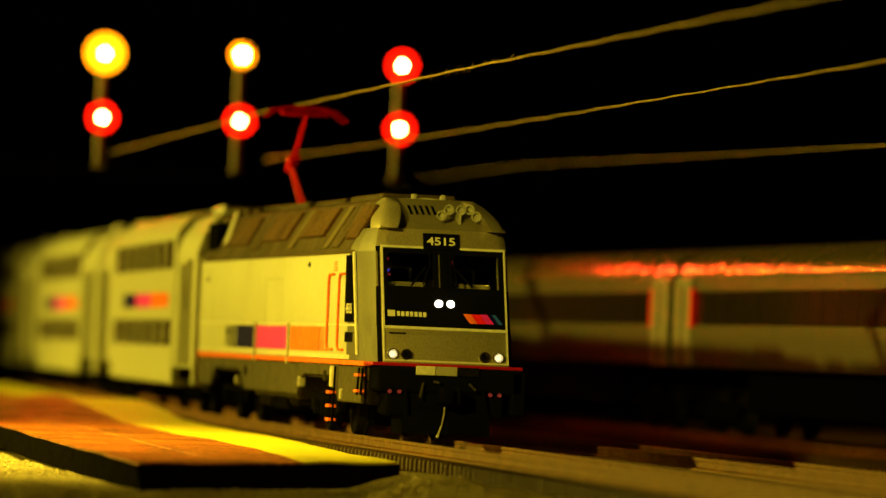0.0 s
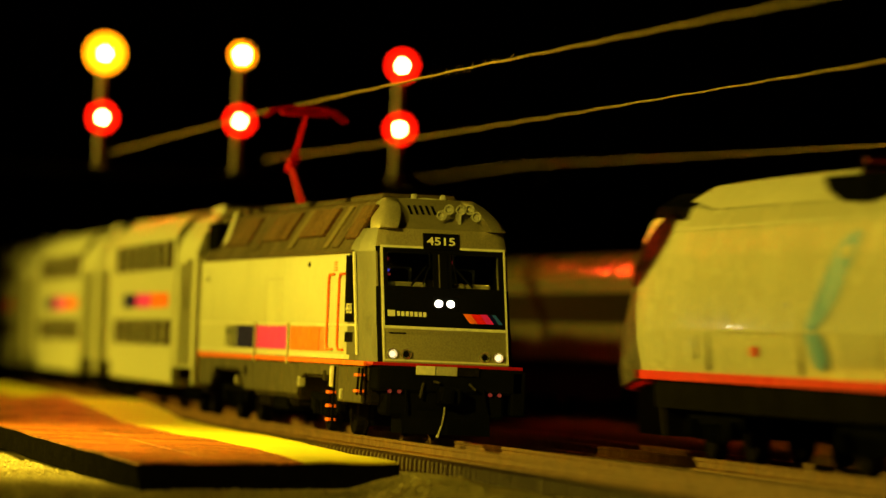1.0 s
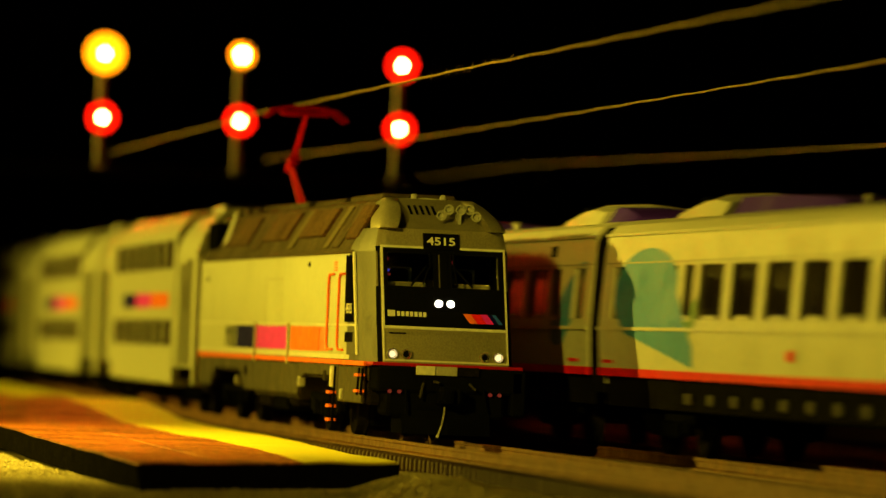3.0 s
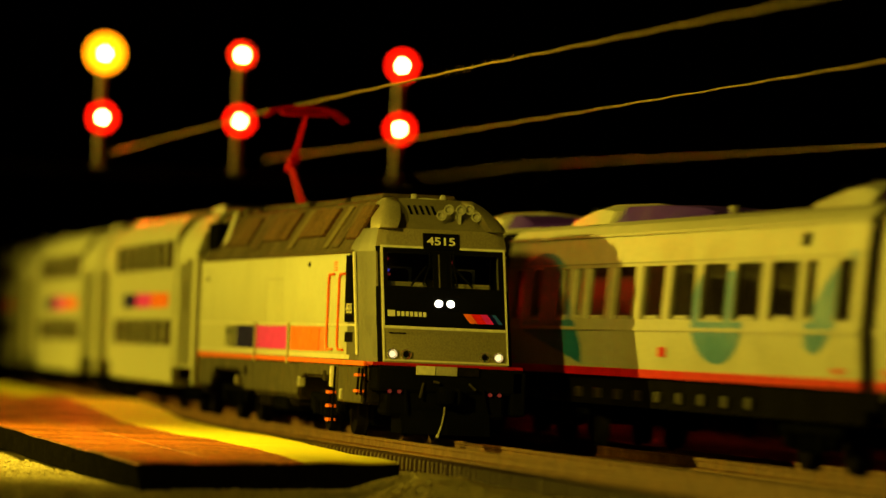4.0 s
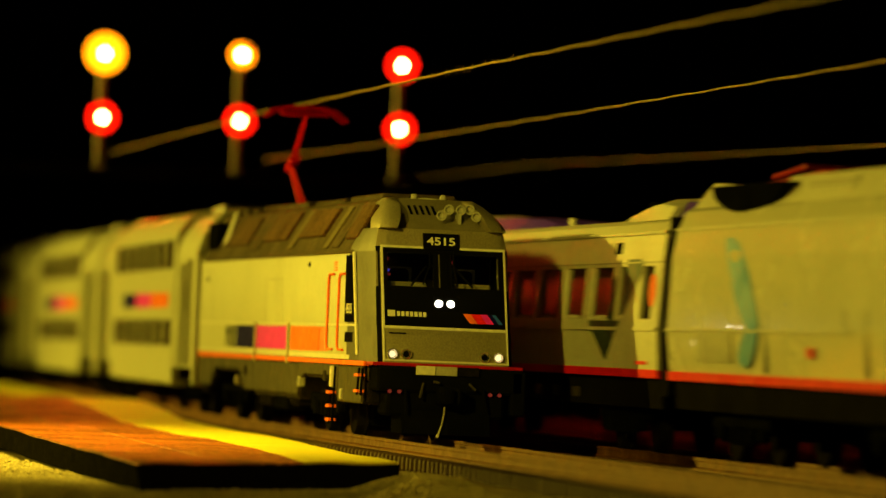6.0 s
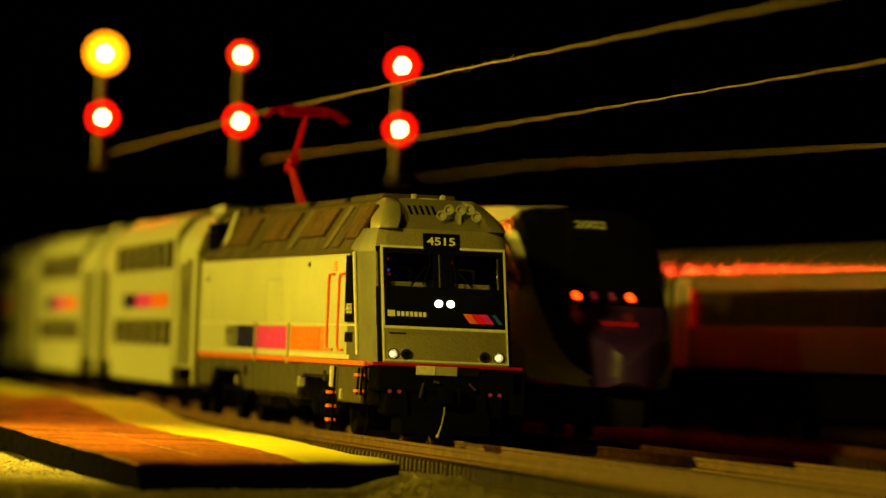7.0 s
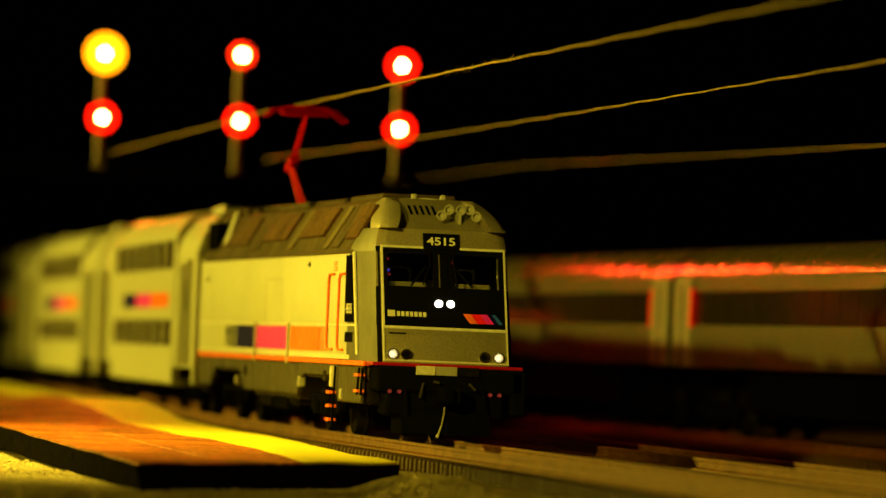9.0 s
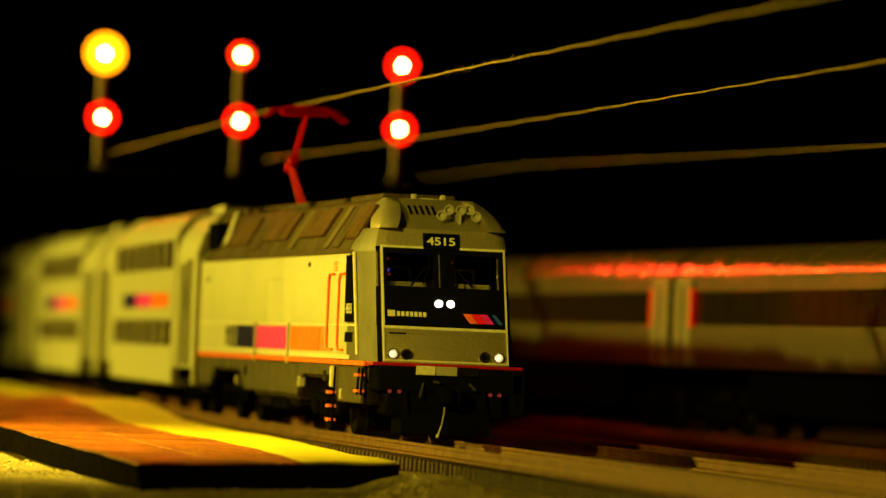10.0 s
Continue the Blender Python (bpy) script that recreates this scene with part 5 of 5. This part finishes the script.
        for x0, x1, z0, z1 in ((0.081, 0.0814, 0.0178, 0.0450), (0.136, 0.1364, 0.0260, 0.0450), (0.150, 0.1504, 0.0178, 0.0450)):
            bm = nb()
            side_box(bm, x0, x1, z0, z1, s, 0.0005, 0.0001)
            part("panel_joint", bm, FRAME_GREY, pc)
        bm = nb()
        side_box(bm, 0.160, 0.166, 0.0200, 0.0245, s, 0.0006, 0.0001)
        part("side_vent", bm, GREY_PLASTIC, pc)
        bm = nb()
        side_box(bm, 0.112, 0.116, 0.0208, 0.0226, s, 0.0005, 0.0004)
        part("red_badge", bm, RED, pc)
    # leaf emblem, three blades, on both sides
    for s in (-1, 1):
        for x0, x1, z0, z1, w in ((0.046, 0.074, 0.0425, 0.0285, 0.0044), (0.054, 0.077, 0.0352, 0.0265, 0.0038), (0.062, 0.077, 0.0205, 0.0252, 0.0036)):
            bm = nb()
            pts = 18
            for i in range(pts):
                a, b = i / pts, (i + 1) / pts
                q = []
                for u in (a, b):
                    x = x0 + (x1 - x0) * u
                    zc = z0 + (z1 - z0) * u ** 1.1
                    h = w * math.sin(math.pi * min(1, u * 0.97 + 0.03)) ** 0.8 + 0.00005
                    q.append([(x, s * (flank(z) + 0.00035), z) for z in (zc - h, zc + h)])
                bm.faces.new([bm.verts.new(p) for p in (q[0][0], q[1][0], q[1][1], q[0][1])])
            part("emblem_blade", bm, TEAL, pc, "teal leaf blade")
    # roof: louvred casing, a round fan well, pantograph pieces
    bm = nb()
    loft(bm, [mirror_ring(x, [(0.0150, 0.0488), (0.0135, 0.0515), (0.0110, h), (0.0, h + 0.0005)]) for x, h in ((0.070, 0.0550), (0.125, 0.0550), (0.150, 0.0548), (0.176, 0.0544), (0.186, 0.0532))])
    cas = part("roof_casing", bm, WHITE, pc, smooth=30)
    for i in range(5):
        bm = nb()
        box(bm, 0.086, 0.122, -0.0142 + 0.0003 * i, -0.0128 + 0.0003 * i, 0.0500 + i * 0.0008, 0.0503 + i * 0.0008)
        part("louvre", bm, GREY_PLASTIC, cas)
    # solid black blocks paint the darkness of the recess and fan well
    bm = nb()
    well = [(0.052 + 0.027 * math.cos(math.pi * (1 + i / 14)), 0.0537 + 0.0054 * math.sin(math.pi * (1 + i / 14))) for i in range(15)]
    loft(bm, [[(x, y, z) for x, z in well] for y in (-0.0154, 0.0154)])
    part("dark_recess_block", bm, BLACK, pc, "black rounded block standing in for a roof recess")
    part("fan_well", loft(nb(), [[(0.050 + 0.019 * math.cos(2 * math.pi * i / 24), 0.0165 * math.sin(2 * math.pi * i / 24), z) for i in range(24)] for z in (0.0485, 0.0530)]), BLACK, pc, "black round block standing in for a roof well")
    loft_b = nb()
    loft(loft_b, [mirror_ring(x, [(0.0148, 0.0485), (0.0130, 0.0515), (0.0100, h), (0.0, h)]) for x, h in ((0.006, 0.0552), (0.022, 0.0546), (0.036, 0.0522))])
    part("roof_casing", loft_b, WHITE, pc, smooth=30)
    bm = nb()
    for dy in (-0.005, 0.005):
        rod(bm, (0.030, dy, 0.0545), (0.075, dy * 0.6, 0.0566), 0.0006, n=6)
        rod(bm, (0.034, dy, 0.0560), (0.060, dy, 0.0575), 0.0005, n=6)
    rod(bm, (0.072, -0.0095, 0.0568), (0.072, 0.0095, 0.0568), 0.0006, n=6)
    for x in (0.030, 0.048, 0.075):
        rod(bm, (x, 0.0, 0.0525), (x, 0.0, 0.0562), 0.0011, n=8)
    part("folded_pantograph", bm, DARK_RED, pc, "folded red pantograph")
    # lamps on the nose
    for y in (-0.0063, 0.0063):
        x = 0.2300
        part("tail_light", loft(nb(), [[(x + px, y + 0.0010 * pr * math.cos(2 * math.pi * i / 16), 0.0332 - px * 0.40 + 0.0007 * pr * math.sin(2 * math.pi * i / 16)) for i in range(16)] for px, pr in ((-0.002, 1.0), (0.0010, 1.0), (0.0020, 0.6), (0.0022, 0.1))]), LAMP_TAIL, pc, "lit red tail light", smooth=50)
    for y in (-0.0022, 0.0020):
        part("marker_light", rod(nb(), (0.2288, y, 0.0338), (0.2318, y, 0.0328), 0.0006, n=10), DOT_RED, pc)
    tilt = Matrix(((0, -0.73, 0.68, 0.2134), (1, 0, 0, 0.0), (0, 0.68, 0.73, 0.0498), (0, 0, 0, 1)))
    lettering("2002", 0.0034, WHITE, pc, tilt @ Matrix.Diagonal((1.1, 1, 1, 1)), "road_number")
    part("red_badge", box(nb(), 0.2400, 0.2478, -0.0042, 0.0042, 0.0258, 0.0276), DARK_RED, pc)
    part("red_chin", loft(nb(), [[(x, -w, z0), (x, w, z0), (x, w, z0 - 0.0012), (x, -w, z0 - 0.0012)] for x, w, z0 in ((0.208, 0.0163, 0.0156), (0.226, 0.0148, 0.0143), (0.236, 0.0134, 0.0137))]), RED, pc, "red line under the nose")
    part("chin", loft(nb(), [[(x, -w, 0.0145), (x, w, 0.0145), (x, w * 0.94, 0.0040), (x, -w * 0.94, 0.0040)] for x, w in ((0.195, 0.0155), (0.224, 0.0140), (0.240, 0.0105), (0.250, 0.0060))]), FRAME_GREY, pc)
    part("gangway_bellows", box(nb(), 0.0, 0.0036, -0.0174, 0.0174, 0.0125, 0.0482), RUBBER, pc)
    bogie(pc, 0.048, 0.032)
    bogie(pc, 0.160, 0.032)
    return pc


movers = []
tail = build_power_car("white high-speed power car with black nose and red tail lights")
lead = copy_thing(tail, pose(0, 0, 0, 0, 0, 180))
tagged(lead, "white high-speed power car with teal leaf emblem, leading the train")
movers.append((lead, 0.0, 180.0))
coach = build_coach_body()
coaches = [coach] + [copy_thing(coach, pose(0, 0, 0)) for _ in range(5)]
NOTES = {1: "dark leaf emblems", 2: "teal leaf emblems", 3: "a large teal round emblem", 4: "teal round and drop emblems", 5: "teal leaf and drop emblems", 6: "dark leaf emblems"}
for k, c in enumerate(coaches, 1):
    emblems(c, k)
    tagged(c, "white high-speed coach, red sill stripe, " + NOTES[k])
    movers.append((c, CAR * (k - 1), 0.0))
movers.append((tail, CAR * 6, 0.0))


# ---------- loose ballast grains on the near ground ----------
def scatter_stones():
    rng = random.Random(11)
    verts, faces = [], []
    def add(x, y, r):
        z = ground_height(x, y)
        i = len(verts)
        a = rng.uniform(0, 6.28)
        for k in range(4):
            rr = r * rng.uniform(0.7, 1.2)
            verts.append((x + rr * math.cos(a + k * 1.57), y + rr * math.sin(a + k * 1.57), z + r * rng.uniform(-0.1, 0.3)))
        verts.append((x + rng.uniform(-0.2, 0.2) * r, y, z + r * rng.uniform(0.55, 1.0)))
        verts.append((x, y, z - r * 0.6))
        for k in range(4):
            faces.append((i + k, i + (k + 1) % 4, i + 4))
            faces.append((i + (k + 1) % 4, i + k, i + 5))
    for _ in range(26000):
        x, y = rng.uniform(-0.15, 0.42), rng.uniform(-0.135, -0.0165)
        if x < 0.083 + 0.066 * (-y - 0.0215) / 0.0615 + 0.004 and -0.0838 < y < -0.021:
            continue
        add(x, y, rng.uniform(0.00022, 0.00062) * (1.5 if rng.random() < 0.06 else 1))
    for _ in range(5000):
        add(rng.uniform(-0.3, 0.35), rng.uniform(-0.0215, -0.0158), rng.uniform(0.0002, 0.0005))
    me = bpy.data.meshes.new("ballast_grains")
    me.from_pydata(verts, [], faces)
    me.materials.append(STONE)
    tagged(new("ballast_grains", me), "loose pale sand and ballast grains on the ground", "ballast", kind="stuff")
    verts.clear()
    faces.clear()
    # glossy dark grains, added to catch red glints from the signals
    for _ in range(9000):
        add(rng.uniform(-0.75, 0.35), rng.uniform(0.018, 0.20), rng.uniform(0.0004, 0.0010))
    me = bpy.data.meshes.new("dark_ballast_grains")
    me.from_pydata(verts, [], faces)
    me.materials.append(GLINT_GRAIN)
    tagged(new("dark_ballast_grains", me), "shiny dark brown grains added for red glints between the tracks", "ballast", kind="stuff")


scatter_stones()


# ---------- what moves ----------
def joint_place(t):
    """x of the joint between the leading power car and the first coach."""
    u = min(t, 7.4)
    return 0.7307 - 0.4726 * u + 0.00833 * u ** 2 - 0.349 * (t - u)


def motions():
    for car, offset, turn in movers:
        span = -0.12 if turn else 0.155
        rows = []
        for i in range(41):
            t = 0.25 * i
            x = joint_place(t) + offset
            xm = x + span
            slope = -(track_y(xm + 0.05) - track_y(xm - 0.05)) / 0.1
            y = 0.05 + track_y(xm) + slope * span
            rows.append((t, pose(x, y, 0, 0, 0, turn - math.degrees(slope))))
        walk(car, rows)
    for car, at in carriers:
        rows = [(t, pose(*at, 0, 0, a)) for t, a in ((0.0, 0), (3.1, 0), (3.2, 60), (3.3, 120), (3.4, 176), (6.0, 176), (8.0, 176), (10.0, 176))]
        walk(car, rows)


motions()
